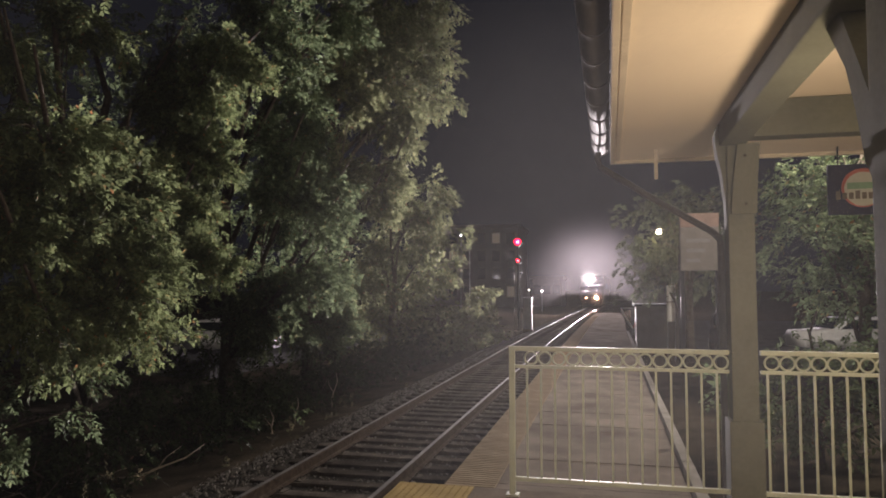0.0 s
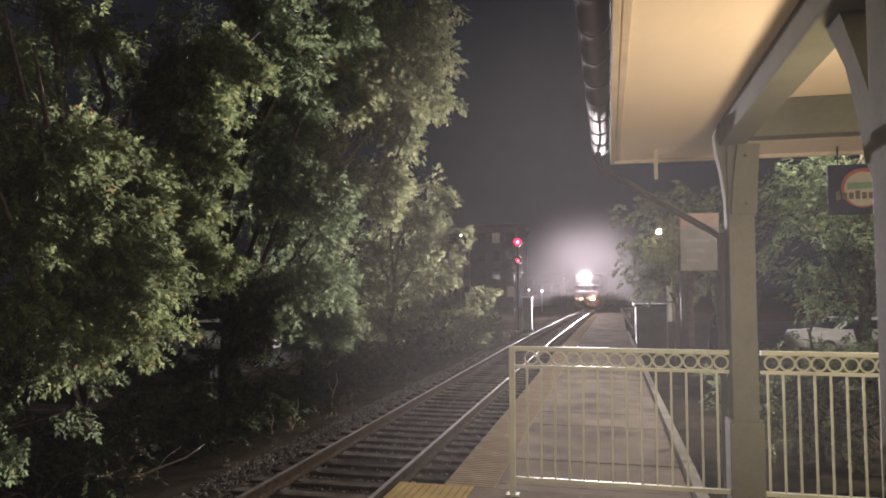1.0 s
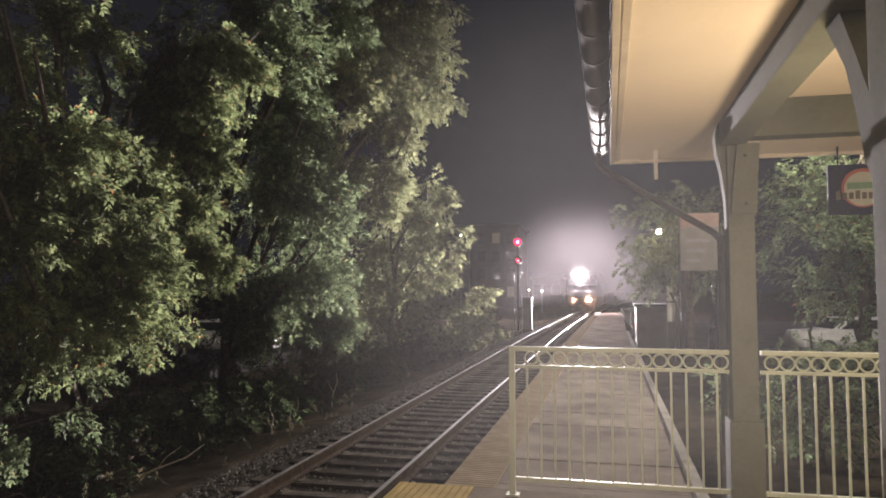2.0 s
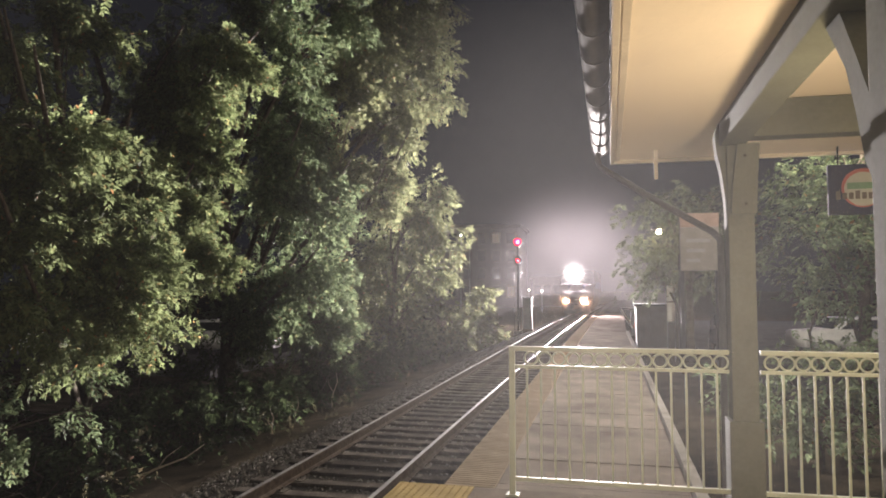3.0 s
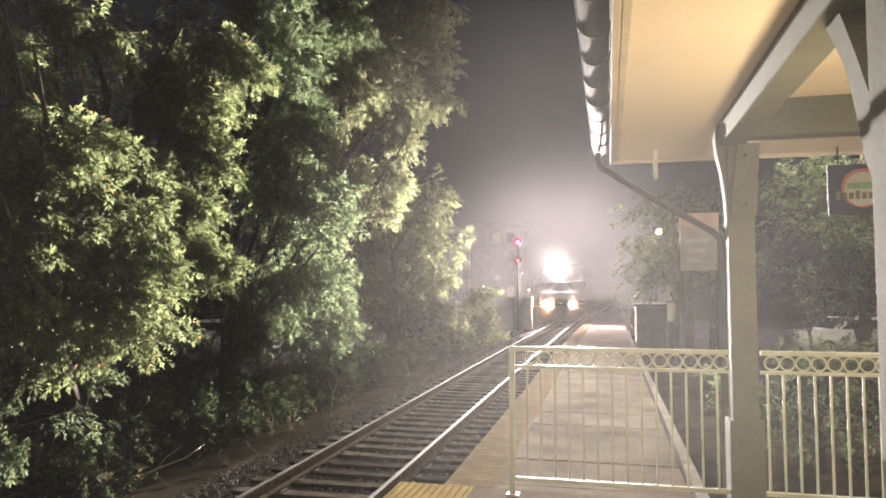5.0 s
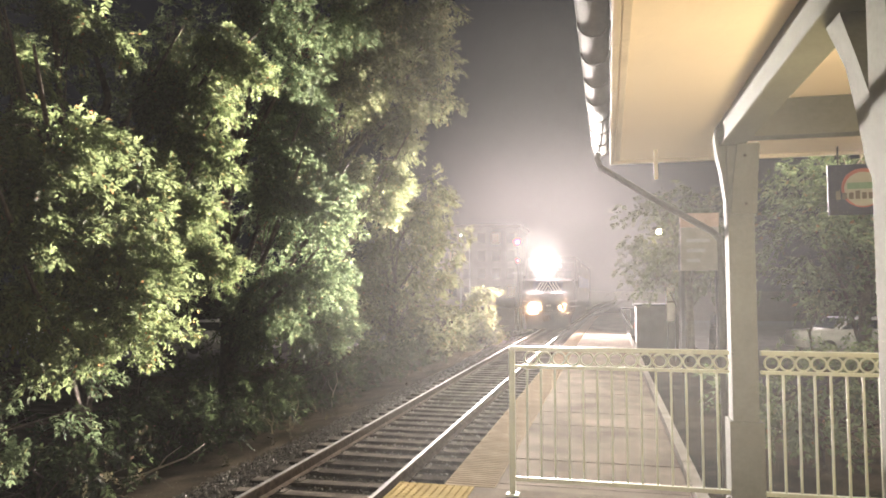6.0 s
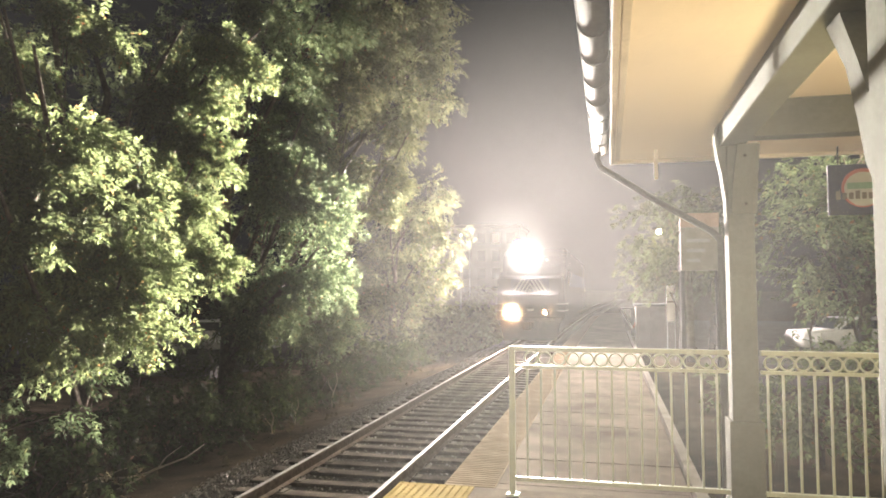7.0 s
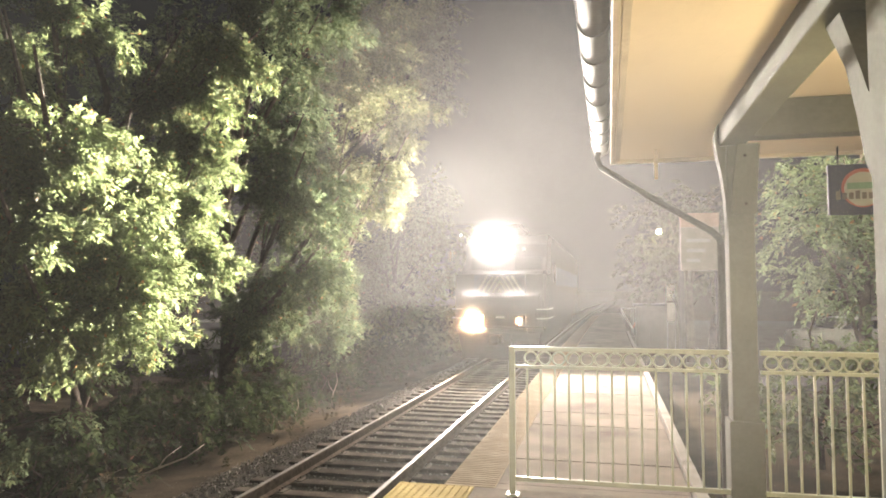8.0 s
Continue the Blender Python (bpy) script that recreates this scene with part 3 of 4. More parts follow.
# ---- trees ----
def leaf_cloud(centres, axes, per, size, rng, droop=0.35):
    """Sprays of compound leaves round clump centres: seven narrow leaflets on a drooping stalk, each an island of two triangles."""
    m = max(1, per // 7)
    n = len(centres) * m
    c = np.repeat(centres, m, 0)
    ax = np.repeat(axes, m, 0)
    t = rng.random((n, 1))
    reach = np.linalg.norm(ax, axis=1, keepdims=True)
    base = c + ax * (t * 1.2 - 0.4) + rng.normal(0, 1, (n, 3)) * np.array([0.17, 0.17, 0.10]) * (1.2 - 0.8 * t) * reach / 0.7
    base[:, 2] -= droop * t[:, 0] ** 2 * 0.6 * reach[:, 0]
    d = ax / np.maximum(1e-6, reach) + rng.normal(0, 0.6, (n, 3))
    d[:, 2] -= droop * 0.9
    d /= np.linalg.norm(d, axis=1, keepdims=True)
    w = np.cross(d, rng.normal(0, 0.45, (n, 3)) + np.array([0, 0, 1.0]))
    w /= np.maximum(1e-6, np.linalg.norm(w, axis=1, keepdims=True))
    stalk = size * 2.3 * rng.uniform(0.75, 1.25, (n, 1))
    v = np.empty((n, 7, 4, 3))
    for k, (along, side) in enumerate(((0.3, 1), (0.35, -1), (0.6, 1), (0.65, -1), (0.88, 1), (0.92, -1), (1.0, 0))):
        pos = base + d * stalk * along
        pos[:, 2] -= droop * 0.5 * stalk[:, 0] * along ** 2
        e = d * (0.75 if side else 1.0) + w * side * 0.75 + rng.normal(0, 0.22, (n, 3))
        e[:, 2] -= droop * 0.6
        e /= np.linalg.norm(e, axis=1, keepdims=True)
        up = np.cross(np.cross(d, w), e)
        up /= np.maximum(1e-6, np.linalg.norm(up, axis=1, keepdims=True))
        fold = np.cross(up, e)
        L = size * rng.uniform(0.75, 1.3, (n, 1))
        v[:, k, 0] = pos
        v[:, k, 1] = pos + e * L * 0.42 + up * L * 0.23 + fold * L * 0.07
        v[:, k, 2] = pos + e * L
        v[:, k, 3] = pos + e * L * 0.42 - up * L * 0.23 + fold * L * 0.07
    f = np.array([[0, 1, 2], [0, 2, 3]])[None] + 4 * np.arange(n * 7)[:, None, None]
    return v.reshape(-1, 3), f.reshape(-1, 3)


def np_mesh(name, v, f, material):
    me = bpy.data.meshes.new(name)
    nv, nf = len(v), len(f)
    me.vertices.add(nv)
    me.vertices.foreach_set("co", np.ascontiguousarray(v, dtype=np.float32).ravel())
    me.loops.add(nf * 3)
    me.loops.foreach_set("vertex_index", np.ascontiguousarray(f, dtype=np.int32).ravel())
    me.polygons.add(nf)
    me.polygons.foreach_set("loop_start", np.arange(0, nf * 3, 3, dtype=np.int32))
    me.update(calc_edges=True)
    me.validate()
    me.materials.append(material)
    return me


def build_tree(x, y, z, height, lobes, clumps, per, leaf, material, seed, label, category="tree", name="tree", trunk=0.2, spray=0.75, local=False):
    """A trunk with limbs towards the lobes of its crown. lobes: (x, y, z, rx, ry, rz, weight), from the foot if local."""
    if not local:
        lobes = [(a - x, b - y, c - z, *rest) for a, b, c, *rest in lobes]
    rng = np.random.default_rng(seed)
    rnd = random.Random(seed)
    t = thing(name, label, category, Matrix.Translation((x, y, z)), "trees")
    bm = bmesh.new()
    pts = [Vector((0, 0, -0.2))]
    for i in range(1, 8):
        k = i / 7
        pts.append(Vector((0.25 * noise.noise(Vector((seed, k * 3, 0))) * k * 2, 0.25 * noise.noise(Vector((0, k * 3, seed))) * k * 2, height * 0.85 * k)))
    tube(bm, pts, trunk, 9, taper=0.2)
    trunk_ob = part("trunk", bm, M_BARK, t, smooth=True)
    bm = bmesh.new()
    wsum = sum(l[6] for l in lobes)
    cs, axs = [], []
    for lx, ly, lz, rx, ry, rz, w in lobes:
        c = Vector((lx, ly, lz))
        start = pts[min(6, max(1, int(7 * (lz - 0.3 * height) / (height * 0.85)) if lz > 0.3 * height else 1))]
        mid = (start + c) / 2 + Vector((0, 0, 0.25 * rz))
        tube(bm, [start, mid, c, c + (c - mid) * 0.5], trunk * 0.35, 6, taper=0.2)
        k = max(4, int(clumps * w / wsum))
        u = rng.normal(0, 1, (k, 3))
        u /= np.linalg.norm(u, axis=1, keepdims=True)
        r = rng.random((k, 1)) ** 0.3
        nz = np.array([noise.noise(Vector((a[0] * 1.8 + lx, a[1] * 1.8 + ly, a[2] * 1.8 + seed))) for a in u])[:, None]
        p = u * r * (1 + 0.45 * nz) * np.array([rx, ry, rz]) + np.array([lx, ly, lz])
        a = u * np.array([1, 1, 0.35]) + rng.normal(0, 0.35, (k, 3))
        a[:, 2] -= 0.15
        a = a / np.linalg.norm(a, axis=1, keepdims=True) * spray * rng.uniform(0.6, 1.3, (k, 1))
        keep = np.array([noise.noise(Vector((q[0] * 1.1 + seed, q[1] * 1.1, q[2] * 1.4))) for q in p]) > -0.16
        p, a = p[keep], a[keep]
        k = len(p)
        if not k:
            continue
        cs.append(p)
        axs.append(a)
        for i in range(min(26, k // 5)):
            q = Vector(p[rnd.randrange(k)])
            s0 = c.lerp(mid, rnd.random())
            tube(bm, [s0, s0.lerp(q, 0.55) + Vector((0, 0, 0.12)), q], trunk * 0.09, 4, caps=False, taper=0.3)
    part("limb", bm, M_BARK, trunk_ob, "branching limbs", smooth=True)
    v, f = leaf_cloud(np.concatenate(cs), np.concatenate(axs), per, leaf, rng)
    crown = new("crown", np_mesh("crown", v, f, material))
    crown.parent = t
    return t


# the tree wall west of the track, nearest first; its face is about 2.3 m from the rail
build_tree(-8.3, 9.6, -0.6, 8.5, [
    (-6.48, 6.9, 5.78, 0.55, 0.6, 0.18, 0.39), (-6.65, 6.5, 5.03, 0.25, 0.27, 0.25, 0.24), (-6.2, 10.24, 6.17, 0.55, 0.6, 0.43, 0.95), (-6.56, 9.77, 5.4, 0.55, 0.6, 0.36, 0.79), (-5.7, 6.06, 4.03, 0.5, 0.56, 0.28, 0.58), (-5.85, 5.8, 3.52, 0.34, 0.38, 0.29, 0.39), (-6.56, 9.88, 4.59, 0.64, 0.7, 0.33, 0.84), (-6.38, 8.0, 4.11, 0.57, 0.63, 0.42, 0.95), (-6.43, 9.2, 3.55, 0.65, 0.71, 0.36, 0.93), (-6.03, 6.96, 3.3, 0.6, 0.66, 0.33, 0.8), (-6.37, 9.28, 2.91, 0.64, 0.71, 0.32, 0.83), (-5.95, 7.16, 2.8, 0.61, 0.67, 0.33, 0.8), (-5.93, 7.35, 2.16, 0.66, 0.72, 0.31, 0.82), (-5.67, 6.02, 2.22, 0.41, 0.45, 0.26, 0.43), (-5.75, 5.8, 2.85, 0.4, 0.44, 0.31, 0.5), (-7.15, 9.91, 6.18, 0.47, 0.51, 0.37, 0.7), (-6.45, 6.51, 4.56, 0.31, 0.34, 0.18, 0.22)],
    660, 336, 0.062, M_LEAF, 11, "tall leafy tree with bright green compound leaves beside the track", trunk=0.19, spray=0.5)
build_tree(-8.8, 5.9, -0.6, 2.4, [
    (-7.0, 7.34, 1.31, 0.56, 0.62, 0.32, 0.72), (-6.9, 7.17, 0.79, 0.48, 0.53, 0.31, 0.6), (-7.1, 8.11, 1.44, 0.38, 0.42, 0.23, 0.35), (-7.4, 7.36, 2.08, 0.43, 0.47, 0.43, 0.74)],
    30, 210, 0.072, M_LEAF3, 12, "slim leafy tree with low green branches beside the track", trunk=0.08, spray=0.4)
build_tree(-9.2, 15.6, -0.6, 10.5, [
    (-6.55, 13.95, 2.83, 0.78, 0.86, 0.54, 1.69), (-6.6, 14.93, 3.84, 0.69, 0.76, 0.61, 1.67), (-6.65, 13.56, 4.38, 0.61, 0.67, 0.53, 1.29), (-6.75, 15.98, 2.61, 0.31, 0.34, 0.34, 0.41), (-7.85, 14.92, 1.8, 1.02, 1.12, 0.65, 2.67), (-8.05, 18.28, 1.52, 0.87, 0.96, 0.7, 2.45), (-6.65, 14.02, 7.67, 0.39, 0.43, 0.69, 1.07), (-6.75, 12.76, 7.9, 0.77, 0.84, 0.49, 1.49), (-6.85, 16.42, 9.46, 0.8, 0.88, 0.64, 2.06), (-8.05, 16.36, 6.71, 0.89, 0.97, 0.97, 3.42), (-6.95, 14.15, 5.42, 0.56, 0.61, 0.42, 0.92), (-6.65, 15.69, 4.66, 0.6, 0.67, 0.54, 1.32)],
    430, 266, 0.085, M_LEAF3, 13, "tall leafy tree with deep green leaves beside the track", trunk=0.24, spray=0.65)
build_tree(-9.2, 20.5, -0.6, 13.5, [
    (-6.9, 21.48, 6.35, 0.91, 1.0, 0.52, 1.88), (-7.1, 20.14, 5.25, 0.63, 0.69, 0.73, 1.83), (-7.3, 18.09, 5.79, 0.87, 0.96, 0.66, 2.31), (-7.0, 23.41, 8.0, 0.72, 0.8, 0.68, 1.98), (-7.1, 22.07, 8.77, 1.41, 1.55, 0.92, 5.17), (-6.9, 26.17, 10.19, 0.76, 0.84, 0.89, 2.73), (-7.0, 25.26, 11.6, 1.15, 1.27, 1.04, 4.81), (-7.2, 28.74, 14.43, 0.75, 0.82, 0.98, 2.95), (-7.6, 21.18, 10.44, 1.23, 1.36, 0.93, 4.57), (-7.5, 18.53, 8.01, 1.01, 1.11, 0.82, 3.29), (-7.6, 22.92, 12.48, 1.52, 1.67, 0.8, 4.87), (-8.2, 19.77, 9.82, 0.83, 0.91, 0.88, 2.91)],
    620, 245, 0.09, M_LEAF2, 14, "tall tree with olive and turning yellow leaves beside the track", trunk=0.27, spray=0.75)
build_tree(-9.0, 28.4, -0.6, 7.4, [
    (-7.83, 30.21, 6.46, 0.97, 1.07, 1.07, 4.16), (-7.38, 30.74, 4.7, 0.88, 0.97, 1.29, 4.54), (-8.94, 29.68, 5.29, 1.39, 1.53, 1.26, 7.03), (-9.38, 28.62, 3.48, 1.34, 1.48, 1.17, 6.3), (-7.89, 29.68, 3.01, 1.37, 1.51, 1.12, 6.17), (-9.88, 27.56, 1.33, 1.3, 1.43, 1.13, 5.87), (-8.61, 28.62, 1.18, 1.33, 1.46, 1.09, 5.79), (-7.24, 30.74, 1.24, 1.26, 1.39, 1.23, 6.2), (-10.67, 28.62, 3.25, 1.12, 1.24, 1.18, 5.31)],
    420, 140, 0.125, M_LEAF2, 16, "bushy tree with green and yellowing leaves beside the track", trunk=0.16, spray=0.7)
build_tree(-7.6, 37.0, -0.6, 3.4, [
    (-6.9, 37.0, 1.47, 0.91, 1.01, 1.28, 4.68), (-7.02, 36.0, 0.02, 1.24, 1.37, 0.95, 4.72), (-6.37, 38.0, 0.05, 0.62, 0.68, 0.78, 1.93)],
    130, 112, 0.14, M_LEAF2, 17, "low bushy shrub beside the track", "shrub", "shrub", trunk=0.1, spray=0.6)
# a second row that closes the view behind them
for i, (x, y, h, s) in enumerate(((-17, 10, 11, 31), (-17, 16, 12, 32), (-16, 22.5, 13, 33), (-16, 30, 13, 34), (-19, 5, 11, 35))):
    build_tree(x, y, -0.5, h, [(0, 0, h * 0.45, 2.8, 3.0, 2.2, 1.0), (0.4, 0.3, h * 0.72, 2.8, 3.0, 2.4, 1.0), (0, 0, h * 0.95, 2.2, 2.4, 1.6, 0.6)],
               330, 36, 0.19, M_LEAF3, s, "tall dark tree in the second row behind the track", trunk=0.24, spray=0.8, local=True)
# trees east of the platform
build_tree(5.6, 17.5, -0.1, 7.0, [
    (-0.4, -0.5, 5.0, 1.5, 1.5, 1.1, 1.0), (0.9, 0.3, 4.6, 1.6, 1.5, 1.2, 0.9), (-0.7, 0.2, 3.6, 1.5, 1.4, 0.9, 0.8), (1.6, 0.2, 3.2, 1.5, 1.5, 0.9, 0.7), (0.2, 0, 2.6, 1.3, 1.3, 0.7, 0.5)],
    520, 46, 0.13, M_LEAF3, 21, "round leafy tree with yellow-green leaves by the car park", trunk=0.17, local=True)
build_tree(2.75, 25.7, -0.1, 6.4, [
    (-0.6, 0.0, 4.9, 1.5, 1.5, 1.0, 0.8), (0.6, 0.2, 5.2, 1.6, 1.5, 1.1, 0.9), (0.2, 0.2, 3.6, 1.9, 1.6, 1.0, 0.9), (-1.0, 0.5, 3.2, 1.2, 1.3, 0.8, 0.5)],
    420, 49, 0.12, M_LEAF4, 22, "round leafy tree beside the street lamp", trunk=0.16, local=True)
build_tree(9.6, 19.0, -0.1, 6.5, [(0, 0, 3.2, 2.0, 1.9, 1.2, 1.0), (0, 0, 5.0, 1.9, 1.9, 1.3, 1.0)],
           330, 40, 0.15, M_LEAF3, 23, "dark leafy tree by the car park", trunk=0.16, local=True)
build_tree(2.9, 11.0, -0.1, 2.6, [(-0.3, 0.0, 1.1, 1.0, 1.2, 0.65, 1.0), (1.2, 0.4, 1.2, 1.2, 1.3, 0.65, 1.0), (2.8, 0.3, 1.15, 1.1, 1.2, 0.65, 1.0)],
           330, 40, 0.1, M_LEAF3, 24, "clipped dark green shrub behind the railing", "shrub", "shrub", 0.06, 0.35, True)


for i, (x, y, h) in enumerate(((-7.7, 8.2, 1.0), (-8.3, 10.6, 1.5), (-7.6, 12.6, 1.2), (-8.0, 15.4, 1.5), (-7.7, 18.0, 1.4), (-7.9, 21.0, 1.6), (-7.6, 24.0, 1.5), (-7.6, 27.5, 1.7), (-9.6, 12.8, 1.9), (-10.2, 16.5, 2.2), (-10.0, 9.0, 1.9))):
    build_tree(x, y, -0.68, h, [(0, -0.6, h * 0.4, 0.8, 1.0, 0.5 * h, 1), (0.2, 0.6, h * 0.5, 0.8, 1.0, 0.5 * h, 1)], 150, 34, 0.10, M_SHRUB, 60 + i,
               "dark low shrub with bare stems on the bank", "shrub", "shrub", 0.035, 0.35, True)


def build_brush():
    """Dry stems and low weeds on the bank west of the track."""
    rng = np.random.default_rng(8)
    n = 420
    x = rng.uniform(-9.5, -5.9, n)
    y = 5 + 32 * rng.random(n) ** 1.5
    c = np.stack([x, y, np.full(n, -0.55) + 0.15 * rng.random(n)], -1)
    a = rng.normal(0, 0.25, (n, 3))
    a[:, 2] = rng.uniform(0.15, 0.55, n)
    v, f = leaf_cloud(c, a, 14, 0.07, rng, -0.2)
    o = new("brush", np_mesh("brush", v, f, M_GRASS))
    tagged(o, "low weeds and dry stems on the dark bank", "undergrowth", kind="stuff")
    for k, (x, y, turn, ln, lean) in enumerate(((-7.3, 9.3, 60, 1.5, 16), (-8.3, 9.4, 15, 1.3, 6), (-6.6, 13.0, 120, 0.8, 40), (-7.0, 17.0, 80, 0.9, 70), (-6.9, 14.6, 30, 0.6, 80))):
        b = thing("fallen_branch", "bare pale fallen branch on the bank", "branch", Matrix.Translation((x, y, -0.62)) @ pose(0, 0, 0, 0, -lean, turn), "fallen branches")
        bm = tube(bmesh.new(), [(0, 0, 0), (ln * 0.4, 0.03, 0.03), (ln * 0.75, -0.02, 0.0), (ln, 0.05, 0.04)], 0.022, 6, taper=0.35)
        part("stem", bm, M_TWIG, b, smooth=True)
        bm = tube(bmesh.new(), [(ln * 0.45, 0.03, 0.03), (ln * 0.6, 0.14, 0.1), (ln * 0.8, 0.2, 0.13)], 0.011, 5, taper=0.4)
        part("twig", bm, M_TWIG, b, smooth=True)


build_brush()


# ---- signal, signs, far things ----
def build_signal():
    s = thing("railway_signal", "railway signal mast showing two red lights", "railway signal", Matrix.Translation((-5.72, 45.0, 0)))
    part("mast", tube(bmesh.new(), [(0, 0, -0.4), (0, 0, 5.6)], 0.06, 10), M_BLACK, s)
    part("foundation", bx(-0.3, 0.3, -0.3, 0.3, -0.55, -0.2, 0.03), M_CONC, s)
    for z, r, m in ((5.55, 0.2, M_RED), (4.33, 0.1, M_RED2)):
        hd = part("signal_head", bx(-0.16, 0.16, -0.12, 0.1, z - 0.3, z + 0.3, 0.03), M_BLACK, s)
        part("backplate", disc(bmesh.new(), 0, -0.13, z, 0.27 if r > 0.08 else 0.17, 0.02, 28), M_BLACK, hd)
        part("lens", disc(bmesh.new(), 0, -0.15, z, r, 0.02, 20), m, hd, "glowing red lens")
        # small pale disc added as the lamp's overexposed core
        part("core_glare", disc(bmesh.new(), 0, -0.166, z, 0.06 if r > 0.15 else 0.025, 0.008, 14), M_HOT, hd, "pale disc that imitates the overexposed core of the lamp")
        bm = bmesh.new()
        for i in range(9):
            a0, a1 = math.pi * i / 9, math.pi * (i + 1) / 9
            q = [bm.verts.new((math.cos(t) * (r + 0.02), yy, z + math.sin(t) * (r + 0.02))) for t, yy in ((a0, -0.14), (a1, -0.14), (a1, -0.36), (a0, -0.36))]
            bm.faces.new(q)
        part("visor", bm, M_BLACK, hd)
    bm = bmesh.new()
    for sx in (-0.2, 0.2):
        tube(bm, [(sx, -0.32, -0.4), (sx, -0.32, 4.4)], 0.016, 5)
    for i in range(15):
        tube(bm, [(-0.2, -0.32, -0.1 + i * 0.3), (0.2, -0.32, -0.1 + i * 0.3)], 0.012, 5)
    part("ladder", bm, M_PIPE, s)
    part("platform_grate", bx(-0.35, 0.35, -0.34, 0.1, 3.5, 3.54), M_STEEL, s)
    c = thing("relay_cabinet", "silver trackside relay cabinet beside the signal", "cabinet", Matrix.Translation((-5.15, 45.4, 0)))
    part("body", bx(-0.28, 0.28, -0.25, 0.25, -0.1, 1.9, 0.02), M_STEEL, c)
    part("door", bx(-0.24, 0.24, -0.275, -0.252, 0.0, 1.8, 0.01), M_STEEL, c)
    part("roof", bx(-0.32, 0.32, -0.3, 0.3, 1.902, 1.96, 0.01), M_STEEL, c)
    part("foundation", bx(-0.35, 0.35, -0.3, 0.3, -0.5, -0.102, 0.01), M_CONC, c)


build_signal()


def build_hanging_sign():
    s = thing("hanging_sign", "navy station sign with a round red-ringed emblem", "sign", Matrix.Translation((2.12, 6.52, 3.265)))
    part("panel", bx(-0.285, 0.285, -0.02, 0.02, -0.215, 0.215, 0.006), M_SIGNB, s)
    part("emblem_ring", disc(bmesh.new(), -0.02, -0.026, 0.01, 0.165, 0.012, 40), M_SIGNR, s)
    part("emblem_disc", disc(bmesh.new(), -0.02, -0.034, 0.0, 0.145, 0.008, 40), M_SIGNC, s)
    part("emblem_band", bx(-0.145, 0.105, -0.043, -0.039, 0.0, 0.055), M_SIGNG, s)
    bm = bmesh.new()
    for i in range(9):
        box(bm, -0.235 + i * 0.05, -0.2 + i * 0.05, -0.047, -0.044, -0.085 if i else -0.09, -0.03 if i % 3 else -0.015)
    part("lettering", bm, M_BOARD, s, "grey bars of lettering")
    for x in (-0.2, 0.2):
        part("hanger", tube(bmesh.new(), [(x, 0, 0.215), (x, 0, SOFFIT - 3.265)], 0.008, 6), M_BLACK, s)


build_hanging_sign()


def build_board():
    s = thing("information_board", "large brown notice board on posts with a terracotta top", "sign board", Matrix.Translation((2.66, 22.0, 0)))
    part("panel", bx(-0.55, 0.55, -0.05, 0.05, 3.0, 4.3, 0.02), M_BOARD, s)
    part("header", bx(-0.55, 0.55, -0.055, 0.055, 4.305, 4.72, 0.02), M_ORANGE, s)
    for x in (-0.5, 0.5):
        part("post", bx(x - 0.06, x + 0.06, 0.055, 0.17, -0.1, 4.6, 0.01), M_BLACK, s)
    bm = bmesh.new()
    for i in range(3):
        box(bm, -0.38, 0.3 - 0.15 * i, -0.062, -0.054, 3.85 - i * 0.3, 3.95 - i * 0.3)
    part("lettering", bm, M_BRICK, s, "faded bars of lettering")
    k = thing("platform_sign", "narrow white platform sign on two thin posts", "sign", Matrix.Translation((2.13, 26.0, 0)))
    part("panel", bx(-0.13, 0.15, -0.02, 0.02, 1.3, 2.6, 0.008), M_SIGNW, k)
    part("panel_divider", bx(-0.13, 0.15, -0.026, -0.021, 1.98, 2.02), M_BOARD, k)
    for x in (-0.12, 0.14):
        part("post", tube(bmesh.new(), [(x, 0.035, -0.1), (x, 0.035, 2.6)], 0.018, 6), M_STEEL, k)
    b = thing("barrier", "folded crossing barrier with a striped arm", "barrier", Matrix.Translation((1.15, 40.0, 0)))
    part("arm", tube(bmesh.new(), [(-0.5, 0, 1.35), (0.1, 0, 0.3)], 0.05, 6), M_SIGNW, b)
    part("arm", tube(bmesh.new(), [(0.6, 0, 1.35), (0.1, 0, 0.3)], 0.04, 6), M_SIGNR, b)
    part("post", bx(0.02, 0.18, 0.06, 0.2, -0.1, 1.4, 0.01), M_STEEL, b)
    part("top_bar", bx(-0.55, 0.65, -0.03, 0.03, 1.36, 1.42, 0.01), M_STEEL, b)
    # made-up hut in the place of a grey panel with poles
    w = thing("stand_in_hut", "small grey hut shape standing in for a grey panel on poles", "hut", Matrix.Translation((2.0, 31.0, 0)))
    part("wall", bx(-0.9, 0.9, -0.7, 0.7, -0.1, 1.75, 0.02), M_BOARD, w)
    part("roof", bx(-1.0, 1.0, -0.8, 0.8, 1.752, 1.84, 0.02), M_SHINGLE, w)
    part("door", bx(-0.35, 0.35, -0.725, -0.702, 0.0, 1.65, 0.01), M_BOARD, w)


build_board()


